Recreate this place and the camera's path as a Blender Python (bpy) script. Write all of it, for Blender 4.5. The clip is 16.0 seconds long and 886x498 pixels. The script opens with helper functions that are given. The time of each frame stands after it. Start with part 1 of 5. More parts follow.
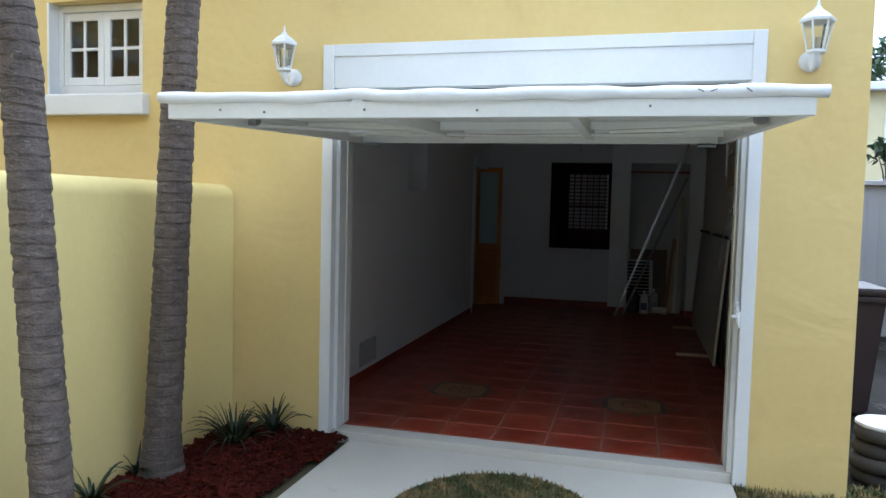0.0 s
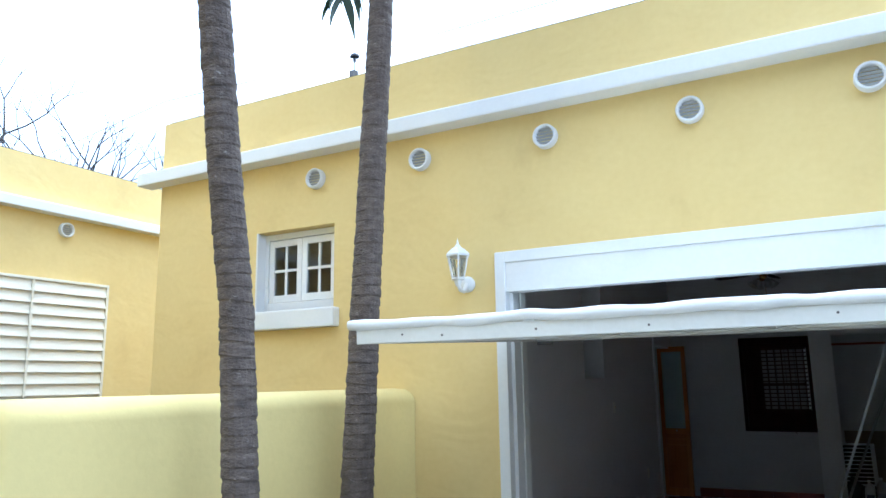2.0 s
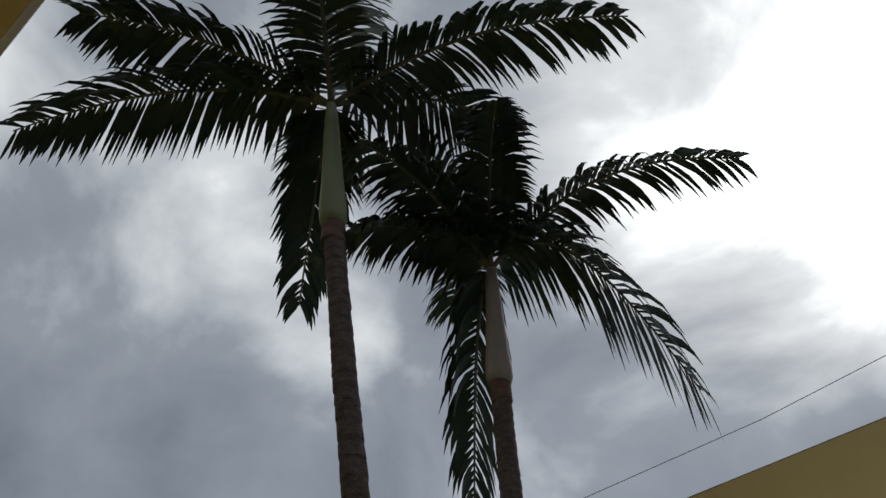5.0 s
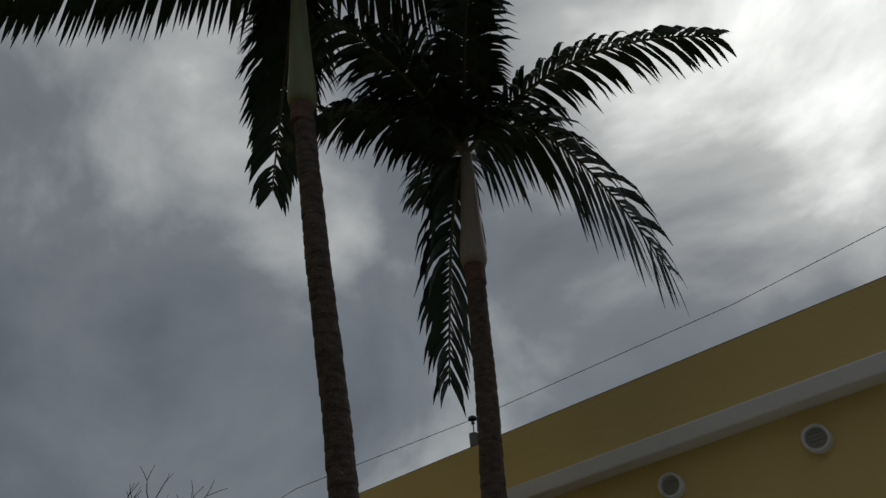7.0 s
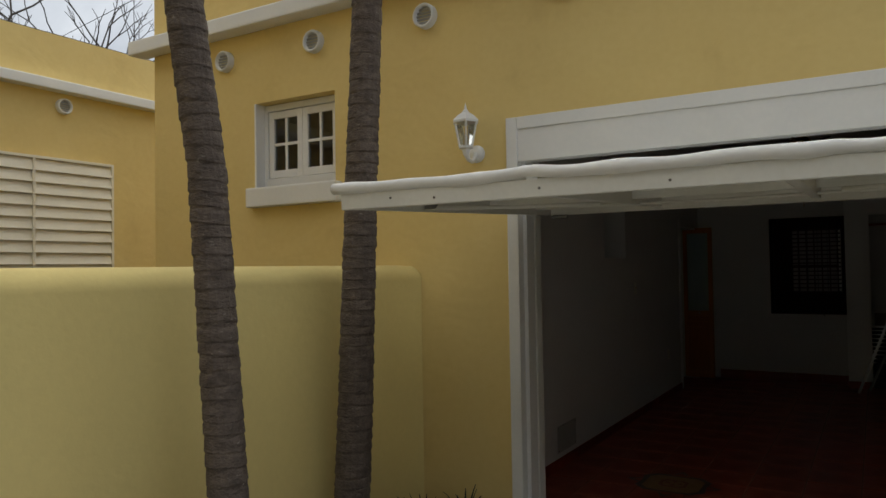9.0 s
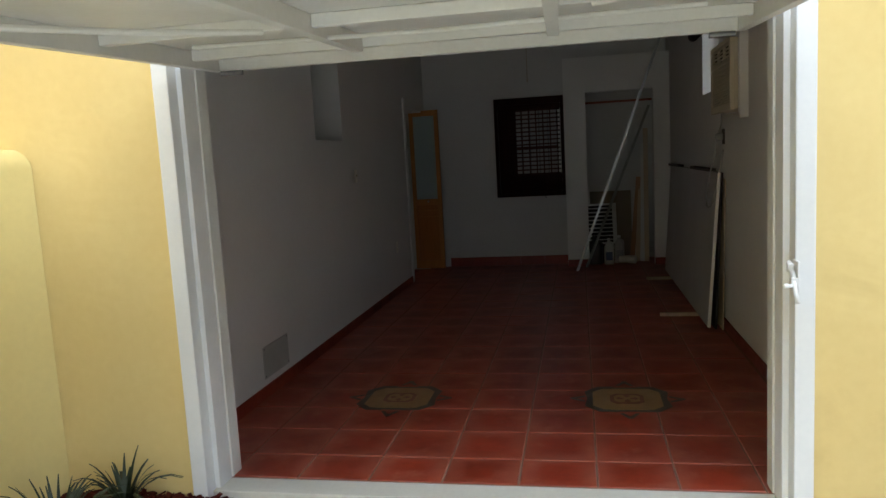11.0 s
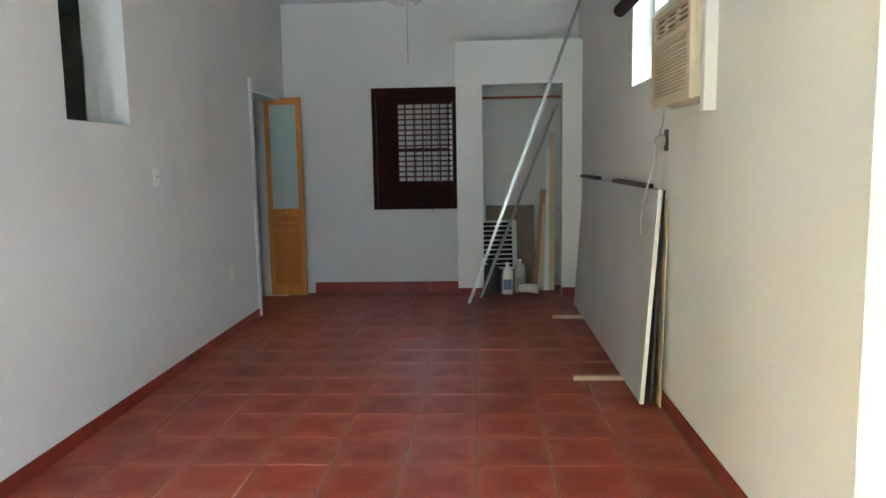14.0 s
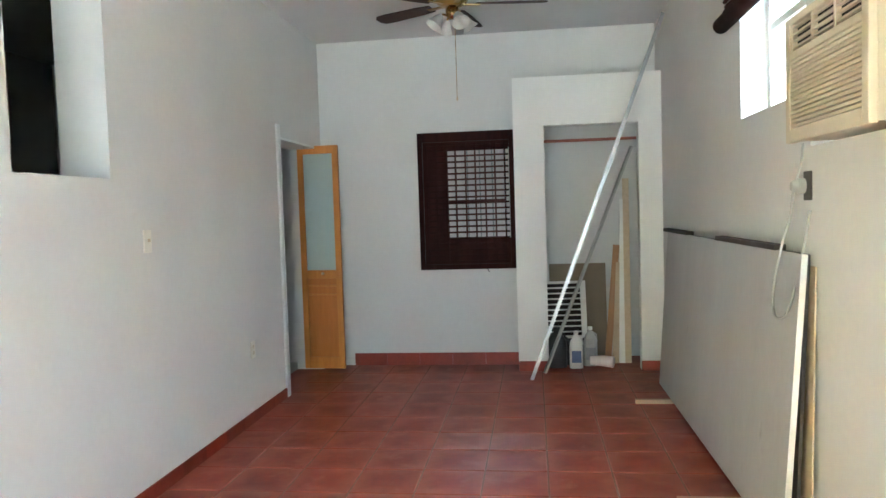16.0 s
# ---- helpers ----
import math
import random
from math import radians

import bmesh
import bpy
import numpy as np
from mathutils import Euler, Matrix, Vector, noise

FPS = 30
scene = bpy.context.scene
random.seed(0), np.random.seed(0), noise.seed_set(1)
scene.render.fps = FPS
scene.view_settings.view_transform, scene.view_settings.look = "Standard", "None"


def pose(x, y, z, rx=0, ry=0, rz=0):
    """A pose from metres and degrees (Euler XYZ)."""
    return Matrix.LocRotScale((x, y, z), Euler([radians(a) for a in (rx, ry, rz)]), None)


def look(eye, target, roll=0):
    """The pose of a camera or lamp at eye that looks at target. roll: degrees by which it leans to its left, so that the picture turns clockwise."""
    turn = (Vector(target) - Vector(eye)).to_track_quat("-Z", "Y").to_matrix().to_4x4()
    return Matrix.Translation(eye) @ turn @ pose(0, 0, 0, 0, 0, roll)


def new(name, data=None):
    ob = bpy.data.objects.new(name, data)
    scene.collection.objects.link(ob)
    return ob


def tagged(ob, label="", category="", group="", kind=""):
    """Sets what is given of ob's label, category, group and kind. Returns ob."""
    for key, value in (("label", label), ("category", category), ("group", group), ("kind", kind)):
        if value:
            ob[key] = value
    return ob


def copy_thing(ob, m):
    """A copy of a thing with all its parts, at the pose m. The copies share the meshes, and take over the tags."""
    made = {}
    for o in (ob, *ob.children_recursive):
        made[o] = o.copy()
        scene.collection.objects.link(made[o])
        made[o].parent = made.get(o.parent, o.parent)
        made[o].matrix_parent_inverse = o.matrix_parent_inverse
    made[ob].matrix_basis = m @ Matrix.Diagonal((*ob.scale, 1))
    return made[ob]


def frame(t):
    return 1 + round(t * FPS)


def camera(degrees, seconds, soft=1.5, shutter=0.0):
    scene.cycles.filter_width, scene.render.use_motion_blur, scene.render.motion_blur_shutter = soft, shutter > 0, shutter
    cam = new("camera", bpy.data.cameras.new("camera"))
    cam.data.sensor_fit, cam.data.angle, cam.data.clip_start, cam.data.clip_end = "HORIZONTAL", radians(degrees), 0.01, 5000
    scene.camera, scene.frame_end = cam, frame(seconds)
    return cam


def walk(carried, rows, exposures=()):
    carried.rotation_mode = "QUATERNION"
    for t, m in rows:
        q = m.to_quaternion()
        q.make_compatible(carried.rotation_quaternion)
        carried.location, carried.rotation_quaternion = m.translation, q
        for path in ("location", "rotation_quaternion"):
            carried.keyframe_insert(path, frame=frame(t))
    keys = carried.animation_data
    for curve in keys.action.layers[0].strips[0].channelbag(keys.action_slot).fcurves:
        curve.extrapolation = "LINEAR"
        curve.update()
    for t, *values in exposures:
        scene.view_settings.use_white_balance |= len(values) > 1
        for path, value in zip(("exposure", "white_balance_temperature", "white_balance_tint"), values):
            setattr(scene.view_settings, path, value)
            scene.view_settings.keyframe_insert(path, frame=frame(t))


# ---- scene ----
cam = camera(63.0, 16.0)
PATH = [
    (0, (0.67, -4.414, 1.516), (0.156, -2.485, 1.397), 1.4),
    (0.5, (0.724, -4.36, 1.511), (0.434, -2.386, 1.372), -0.8),
    (1, (0.744, -4.331, 1.562), (0.412, -2.359, 1.522), -0.9),
    (1.5, (0.734, -4.368, 1.616), (0.081, -2.485, 1.782), -0.8),
    (2, (0.704, -4.485, 1.674), (-0.239, -2.759, 2.034), -0.9),
    (2.5, (0.711, -4.527, 1.729), (-0.348, -2.987, 2.443), -0.2),
    (3, (0.759, -4.652, 1.728), (-0.258, -3.239, 2.713), -0.0),
    (3.5, (0.711, -4.6, 1.778), (-0.21, -3.27, 2.955), -1.6),
    (4, (0.741, -4.66, 1.761), (-0.13, -3.466, 3.109), -3.1),
    (4.2, (0.769, -4.694, 1.752), (-0.064, -3.583, 3.192), -3.7),
    (6.5, (0.954, -4.655, 1.722), (0.099, -3.59, 3.183), -4.7),
    (7, (0.868, -4.614, 1.693), (-0.077, -3.363, 2.934), -5.6),
    (7.5, (0.797, -4.6, 1.731), (-0.216, -3.16, 2.679), -6.7),
    (8, (0.712, -4.551, 1.665), (-0.387, -3.019, 2.332), -5.7),
    (8.5, (0.695, -4.357, 1.619), (-0.481, -2.791, 2.024), -1.9),
    (9, (0.635, -4.103, 1.601), (-0.391, -2.388, 1.656), -0.9),
    (9.5, (0.514, -3.846, 1.56), (-0.194, -1.978, 1.475), 1.1),
    (10, (0.471, -3.581, 1.508), (-0.02, -1.658, 1.256), -1.8),
    (12.3, (0.467, -1.932, 1.459), (0.196, 0.034, 1.213), -2.1),
    (12.5, (0.481, -1.789, 1.453), (0.241, 0.175, 1.163), -1.9),
    (13, (0.478, -1.624, 1.442), (0.313, 0.352, 1.177), -1.2),
    (13.5, (0.449, -1.287, 1.445), (0.416, 0.697, 1.199), -1.5),
    (14, (0.532, -1.076, 1.438), (0.429, 0.907, 1.195), -1.0),
    (14.5, (0.569, -0.861, 1.431), (0.45, 1.12, 1.185), -0.8),
    (15, (0.507, -0.535, 1.455), (0.395, 1.458, 1.332), -0.7),
    (15.5, (0.48, -0.3, 1.488), (0.371, 1.696, 1.436), -3.8),
    (16, (0.462, -0.052, 1.47), (0.211, 1.93, 1.367), -1.8),
]
EXPOSURES = [(0, 2.22, 5200, 8), (1.0, 2.5, 5000, 8), (1.5, 2.66, 4900, 9), (2.0, 2.4, 4950, 6), (2.5, 2.05, 5150, 6), (3.0, 1.35, 5350, 7), (3.5, 0.65, 5800, 7), (4.2, 0.1, 6000, 8), (5.2, -0.8, 6300, 9), (6.5, -1.3, 6350, 7), (7.0, -1.4, 6400, 7), (7.5, -1.35, 6600, 8), (8.0, -0.85, 7000, 9), (8.5, -0.3, 7300, 9), (9.0, 0.65, 6800, 9), (9.5, 1.42, 6200, 8), (10.2, 2.1, 6100, 8), (11.2, 3.1, 5900, 7), (12.5, 4.52, 5850, 1), (13.5, 5.45, 5500, 2), (14.5, 6.18, 5300, 1), (16.0, 6.62, 5450, 1)]
walk(cam, [(t, look(eye, target, roll)) for t, eye, target, roll in PATH], EXPOSURES)

# ---- world and sun ----
world = bpy.data.worlds.new("overcast_sky")
scene.world = world
world.use_nodes = True
wn, wl = world.node_tree.nodes, world.node_tree.links
wn.clear()
w_out = wn.new("ShaderNodeOutputWorld")
w_bg = wn.new("ShaderNodeBackground")
w_sky = wn.new("ShaderNodeTexSky")
w_sky.sky_type = "NISHITA"
w_sky.sun_disc = False
w_sky.sun_elevation, w_sky.sun_rotation = radians(45), radians(0)
w_bg.inputs["Strength"].default_value = 0.10
w_co = wn.new("ShaderNodeTexCoord")
w_map = wn.new("ShaderNodeMapping")
w_map.inputs["Scale"].default_value = (1.0, 1.0, 1.4)
w_map.inputs["Location"].default_value = (0.3, 0.1, 0.0)
w_noise = wn.new("ShaderNodeTexNoise")
w_noise.inputs["Scale"].default_value = 2.1
w_noise.inputs["Detail"].default_value = 9
w_noise.inputs["Roughness"].default_value = 0.52
w_noise.inputs["Distortion"].default_value = 0.35
w_ramp = wn.new("ShaderNodeValToRGB")
el = w_ramp.color_ramp.elements
el[0].position, el[0].color = 0.32, (2.4, 2.65, 3.1, 1)
el[1].position, el[1].color = 0.66, (12.5, 12.6, 12.4, 1)
mid = el.new(0.5)
mid.color = (4.7, 5.0, 5.45, 1)
high = el.new(0.80)
high.color = (30.0, 30.0, 29.0, 1)
w_mix = wn.new("ShaderNodeMixRGB")
w_mix.inputs["Fac"].default_value = 0.88
wl.new(w_co.outputs["Generated"], w_map.inputs["Vector"])
wl.new(w_map.outputs["Vector"], w_noise.inputs["Vector"])
w_dot = wn.new("ShaderNodeVectorMath")
w_dot.operation = "DOT_PRODUCT"
w_dot.inputs[1].default_value = (0.10, 0.66, 0.745)
w_glow = wn.new("ShaderNodeMapRange")
w_glow.interpolation_type = "SMOOTHERSTEP"
w_glow.inputs["From Min"].default_value, w_glow.inputs["From Max"].default_value = 0.88, 1.0
w_glow.inputs["To Min"].default_value, w_glow.inputs["To Max"].default_value = -0.02, 0.20
# an overcast sky brightens towards the zenith
w_sep = wn.new("ShaderNodeSeparateXYZ")
w_zen = wn.new("ShaderNodeMapRange")
w_zen.interpolation_type = "SMOOTHSTEP"
w_zen.inputs["From Min"].default_value, w_zen.inputs["From Max"].default_value = 0.3, 0.85
w_zen.inputs["To Min"].default_value, w_zen.inputs["To Max"].default_value = -0.09, 0.07
w_sum = wn.new("ShaderNodeMath")
wl.new(w_co.outputs["Generated"], w_sep.inputs[0])
wl.new(w_sep.outputs["Z"], w_zen.inputs["Value"])
w_add = wn.new("ShaderNodeMath")
wl.new(w_co.outputs["Generated"], w_dot.inputs[0])
wl.new(w_dot.outputs["Value"], w_glow.inputs["Value"])
wl.new(w_noise.outputs["Fac"], w_add.inputs[0])
wl.new(w_glow.outputs["Result"], w_add.inputs[1])
wl.new(w_add.outputs[0], w_sum.inputs[0])
wl.new(w_zen.outputs["Result"], w_sum.inputs[1])
wl.new(w_sum.outputs[0], w_ramp.inputs["Fac"])
wl.new(w_sky.outputs["Color"], w_mix.inputs["Color1"])
wl.new(w_ramp.outputs["Color"], w_mix.inputs["Color2"])
wl.new(w_mix.outputs["Color"], w_bg.inputs["Color"])
wl.new(w_bg.outputs["Background"], w_out.inputs["Surface"])

sun = new("sun", bpy.data.lights.new("sun", "SUN"))
sun.data.energy, sun.data.angle, sun.data.color = 0.6, radians(25), (1.0, 0.96, 0.9)
sun.matrix_world = look((0.5, 7.0, 7.1), (0, 0, 0))


# ---- materials ----
def mat(name, c1, c2=None, scale=6.0, rough=0.8, bump=0.0, metal=0.0, fine=60.0, stretch=(1, 1, 1), spots=None, soft=0.12,
        spot_scale=2.0, spot_at=0.6, object_random=0.0, spec=0.5, bump_dist=0.01):
    """Two-scale noise colour, an optional stain colour, bump of the fine noise."""
    m = bpy.data.materials.new(name)
    m.use_nodes = True
    n, l = m.node_tree.nodes, m.node_tree.links
    bs = n["Principled BSDF"]
    bs.inputs["Roughness"].default_value, bs.inputs["Metallic"].default_value = rough, metal
    bs.inputs["Specular IOR Level"].default_value = spec
    c2 = c2 or tuple(v * 0.85 for v in c1)
    co, mp = n.new("ShaderNodeTexCoord"), n.new("ShaderNodeMapping")
    mp.inputs["Scale"].default_value = stretch
    l.new(co.outputs["Object"], mp.inputs["Vector"])
    big, small = n.new("ShaderNodeTexNoise"), n.new("ShaderNodeTexNoise")
    big.inputs["Scale"].default_value, big.inputs["Detail"].default_value = scale, 5
    small.inputs["Scale"].default_value, small.inputs["Detail"].default_value = fine, 4
    for t in (big, small):
        l.new(mp.outputs["Vector"], t.inputs["Vector"])
    mixer = n.new("ShaderNodeMixRGB")
    mixer.inputs["Color1"].default_value, mixer.inputs["Color2"].default_value = (*c1, 1), (*c2, 1)
    r = n.new("ShaderNodeMapRange")
    r.inputs["From Min"].default_value, r.inputs["From Max"].default_value = 0.3, 0.7
    avg = n.new("ShaderNodeMath")
    avg.operation = "MULTIPLY_ADD"
    avg.inputs[1].default_value, avg.inputs[2].default_value = 0.35, 0.0
    l.new(small.outputs["Fac"], avg.inputs[0])
    add = n.new("ShaderNodeMath")
    add.operation = "MULTIPLY_ADD"
    add.inputs[1].default_value = 0.65
    l.new(big.outputs["Fac"], add.inputs[0])
    l.new(avg.outputs[0], add.inputs[2])
    l.new(add.outputs[0], r.inputs["Value"])
    l.new(r.outputs["Result"], mixer.inputs["Fac"])
    last = mixer.outputs["Color"]
    if spots:
        st = n.new("ShaderNodeTexNoise")
        st.inputs["Scale"].default_value, st.inputs["Detail"].default_value, st.inputs["Roughness"].default_value = spot_scale, 8, 0.65
        l.new(mp.outputs["Vector"], st.inputs["Vector"])
        rr = n.new("ShaderNodeMapRange")
        rr.inputs["From Min"].default_value, rr.inputs["From Max"].default_value = spot_at, spot_at + soft
        l.new(st.outputs["Fac"], rr.inputs["Value"])
        m2 = n.new("ShaderNodeMixRGB")
        m2.inputs["Color2"].default_value = (*spots, 1)
        l.new(last, m2.inputs["Color1"])
        l.new(rr.outputs["Result"], m2.inputs["Fac"])
        last = m2.outputs["Color"]
    if object_random:
        oi, hs = n.new("ShaderNodeObjectInfo"), n.new("ShaderNodeHueSaturation")
        far = n.new("ShaderNodeMath")
        far.operation = "MULTIPLY"
        far.inputs[1].default_value = 60.0
        l.new(oi.outputs["Random"], far.inputs[0])
        l.new(far.outputs[0], mp.inputs["Location"])
        mr = n.new("ShaderNodeMapRange")
        mr.inputs["To Min"].default_value, mr.inputs["To Max"].default_value = 1 - object_random, 1 + object_random
        l.new(oi.outputs["Random"], mr.inputs["Value"])
        l.new(mr.outputs["Result"], hs.inputs["Value"])
        l.new(last, hs.inputs["Color"])
        last = hs.outputs["Color"]
    l.new(last, bs.inputs["Base Color"])
    rv = n.new("ShaderNodeMapRange")
    rv.inputs["To Min"].default_value, rv.inputs["To Max"].default_value = max(0.03, rough - 0.08), min(1, rough + 0.08)
    l.new(big.outputs["Fac"], rv.inputs["Value"])
    l.new(rv.outputs["Result"], bs.inputs["Roughness"])
    if bump:
        b = n.new("ShaderNodeBump")
        b.inputs["Strength"].default_value, b.inputs["Distance"].default_value = bump, bump_dist
        l.new(add.outputs[0], b.inputs["Height"])
        l.new(b.outputs["Normal"], bs.inputs["Normal"])
    return m


def glass(name, tint=(0.9, 0.95, 0.93), rough=0.02, trans=1.0):
    m = bpy.data.materials.new(name)
    m.use_nodes = True
    bs = m.node_tree.nodes["Principled BSDF"]
    bs.inputs["Base Color"].default_value = (*tint, 1)
    bs.inputs["Roughness"].default_value = rough
    bs.inputs["Transmission Weight"].default_value = trans
    bs.inputs["IOR"].default_value = 1.45
    return m


def trowel(m, scale, strength, dist):
    """Adds broad trowel ripples and sags under the fine bump of a stucco."""
    n, l = m.node_tree.nodes, m.node_tree.links
    bs = n["Principled BSDF"]
    co, mp, t = n.new("ShaderNodeTexCoord"), n.new("ShaderNodeMapping"), n.new("ShaderNodeTexNoise")
    mp.inputs["Scale"].default_value = (1.0, 1.0, 1.5)
    t.inputs["Scale"].default_value, t.inputs["Detail"].default_value = scale, 3
    t.inputs["Distortion"].default_value = 0.6
    b = n.new("ShaderNodeBump")
    b.inputs["Strength"].default_value, b.inputs["Distance"].default_value = strength, dist
    l.new(co.outputs["Object"], mp.inputs["Vector"])
    l.new(mp.outputs["Vector"], t.inputs["Vector"])
    l.new(t.outputs["Fac"], b.inputs["Height"])
    old = bs.inputs["Normal"].links[0].from_node
    l.new(b.outputs["Normal"], old.inputs["Normal"])
    return m


def worn_rim(m, colour, inner, outer, amount):
    """Pale cloudy bloom towards the rims of square hand-made tiles."""
    n, l = m.node_tree.nodes, m.node_tree.links
    bs = n["Principled BSDF"]
    co, ab, sp = n.new("ShaderNodeTexCoord"), n.new("ShaderNodeVectorMath"), n.new("ShaderNodeSeparateXYZ")
    ab.operation = "ABSOLUTE"
    mx, mr, nz, mu, mix = n.new("ShaderNodeMath"), n.new("ShaderNodeMapRange"), n.new("ShaderNodeTexNoise"), n.new("ShaderNodeMath"), n.new("ShaderNodeMixRGB")
    mx.operation, mu.operation = "MAXIMUM", "MULTIPLY"
    mr.inputs["From Min"].default_value, mr.inputs["From Max"].default_value = inner, outer
    mr.inputs["To Max"].default_value = amount
    nz.inputs["Scale"].default_value, nz.inputs["Detail"].default_value = 5.0, 4
    l.new(co.outputs["Object"], ab.inputs[0])
    l.new(ab.outputs[0], sp.inputs[0])
    l.new(sp.outputs["X"], mx.inputs[0])
    l.new(sp.outputs["Y"], mx.inputs[1])
    l.new(mx.outputs[0], mr.inputs["Value"])
    l.new(n["Mapping"].outputs["Vector"], nz.inputs["Vector"])
    l.new(nz.outputs["Fac"], mu.inputs[0])
    l.new(mr.outputs["Result"], mu.inputs[1])
    l.new(bs.inputs["Base Color"].links[0].from_socket, mix.inputs["Color1"])
    mix.inputs["Color2"].default_value = (*colour, 1)
    l.new(mu.outputs[0], mix.inputs["Fac"])
    l.new(mix.outputs["Color"], bs.inputs["Base Color"])
    return m


M_YELLOW = trowel(mat("yellow_stucco", (0.78, 0.61, 0.255), (0.72, 0.545, 0.215), scale=1.3, fine=22, rough=0.9, bump=0.12, bump_dist=0.012, spots=(0.60, 0.44, 0.18), spot_scale=1.3, spot_at=0.58, soft=0.3), 1.8, 0.24, 0.06)
M_WALLY = trowel(mat("garden_wall_stucco", (0.78, 0.64, 0.26), (0.71, 0.58, 0.24), scale=1.1, fine=30, rough=0.9, bump=0.2, bump_dist=0.02), 1.0, 0.3, 0.05)
M_WHITE = mat("white_trim_paint", (0.82, 0.82, 0.80), (0.75, 0.76, 0.75), scale=3, fine=40, rough=0.55, bump=0.08)
M_DOORW = mat("painted_door_white", (0.78, 0.78, 0.74), (0.68, 0.68, 0.63), scale=2.5, fine=45, rough=0.5, bump=0.1, spots=(0.4, 0.38, 0.33), spot_scale=5, spot_at=0.72)
M_PLASTER = trowel(mat("interior_white_plaster", (0.68, 0.675, 0.65), (0.63, 0.62, 0.60), scale=1.6, fine=26, rough=0.9, bump=0.12, bump_dist=0.02), 1.2, 0.12, 0.04)
# lighter copy of the plaster: the closet front's extra light is in this colour
M_CLOSET = trowel(mat("closet_plaster_lit", (0.82, 0.815, 0.79), (0.77, 0.765, 0.74), scale=1.6, fine=30, rough=0.85, bump=0.08), 1.2, 0.08, 0.03)
M_CEIL = mat("ceiling_paint", (0.64, 0.635, 0.62), (0.60, 0.59, 0.58), scale=2, fine=60, rough=0.95, bump=0.1)
M_TERRA = worn_rim(mat("terracotta_tile", (0.30, 0.038, 0.016), (0.175, 0.021, 0.0095), scale=4, fine=24, rough=0.38, bump=0.08, spots=(0.35, 0.105, 0.066), spot_scale=6.0, spot_at=0.54, soft=0.2, object_random=0.14, spec=0.33), (0.40, 0.125, 0.078), 0.07, 0.165, 0.95)
M_GROUT = mat("grout", (0.29, 0.17, 0.125), (0.20, 0.115, 0.085), scale=8, rough=0.9)
M_BASE = mat("red_baseboard_tile", (0.28, 0.040, 0.018), (0.18, 0.026, 0.013), scale=7, fine=40, rough=0.4, bump=0.1, object_random=0.2)
M_CONC = mat("painted_concrete", (0.62, 0.60, 0.54), (0.53, 0.51, 0.46), scale=1.5, fine=50, rough=0.85, bump=0.1, spots=(0.42, 0.40, 0.35), spot_scale=3, spot_at=0.66)
M_GROUND = mat("old_asphalt", (0.034, 0.032, 0.030), (0.013, 0.012, 0.012), scale=1.4, fine=25, rough=0.95, bump=0.8, spots=(0.11, 0.10, 0.09), spot_scale=3.5, spot_at=0.58, spec=0.12)
M_MULCH = mat("red_mulch", (0.070, 0.011, 0.006), (0.016, 0.004, 0.003), scale=22, fine=90, rough=1.0, bump=0.5, object_random=0.3, spec=0.1)
M_SOIL = mat("lawn_soil", (0.09, 0.07, 0.035), (0.05, 0.05, 0.02), scale=9, fine=60, rough=1, bump=0.4)
M_GRASS = mat("grass_blades", (0.10, 0.105, 0.03), (0.05, 0.07, 0.02), scale=6, fine=50, rough=0.7, spots=(0.26, 0.19, 0.08), spot_scale=7, spot_at=0.47)
M_BARK = mat("palm_bark", (0.17, 0.135, 0.112), (0.06, 0.048, 0.042), scale=16, fine=70, rough=0.95, bump=1.0, bump_dist=0.02, stretch=(1, 1, 1.8), spots=(0.33, 0.30, 0.27), spot_scale=30, spot_at=0.62)
M_BARKUP = mat("palm_upper_bark", (0.20, 0.12, 0.09), (0.11, 0.065, 0.05), scale=8, fine=50, rough=0.9, bump=0.6, stretch=(1, 1, 3.0))
M_SHAFT = mat("palm_crownshaft", (0.40, 0.36, 0.29), (0.30, 0.26, 0.22), scale=5, fine=30, rough=0.6, stretch=(1, 1, 0.25), spots=(0.30, 0.16, 0.10), spot_scale=3, spot_at=0.6)
M_SHAFTG = mat("palm_green_crownshaft", (0.26, 0.30, 0.15), (0.20, 0.22, 0.12), scale=5, fine=30, rough=0.55, stretch=(1, 1, 0.25))
M_LEAF = mat("palm_leaflet", (0.030, 0.060, 0.018), (0.016, 0.036, 0.012), scale=3, fine=20, rough=0.5, spots=(0.15, 0.17, 0.05), spot_scale=2.5, spot_at=0.6)
M_RACHIS = mat("palm_rachis", (0.16, 0.15, 0.08), (0.10, 0.10, 0.05), scale=6, rough=0.6)
M_DKWOOD = mat("dark_stained_wood", (0.034, 0.0075, 0.005), (0.018, 0.004, 0.003), scale=4, fine=70, rough=0.7, bump=0.1, stretch=(6, 6, 1), spec=0.15)
M_HONEY = mat("honey_pine", (0.60, 0.25, 0.05), (0.47, 0.175, 0.032), scale=4, fine=30, rough=0.4, bump=0.05, stretch=(7, 7, 0.6))
# darker copy of the pine, paints the shade of the recessed door panels
M_HONEY2 = mat("honey_pine_recess_shade", (0.52, 0.19, 0.036), (0.42, 0.14, 0.024), scale=4, fine=30, rough=0.45, bump=0.05, stretch=(7, 7, 0.6))
M_FROST = mat("frosted_pane", (0.42, 0.50, 0.47), (0.38, 0.46, 0.43), scale=2, fine=80, rough=0.35)
M_STEEL = mat("galvanised_steel", (0.40, 0.41, 0.42), (0.22, 0.23, 0.24), scale=7, fine=60, rough=0.36, metal=1.0, bump=0.05)
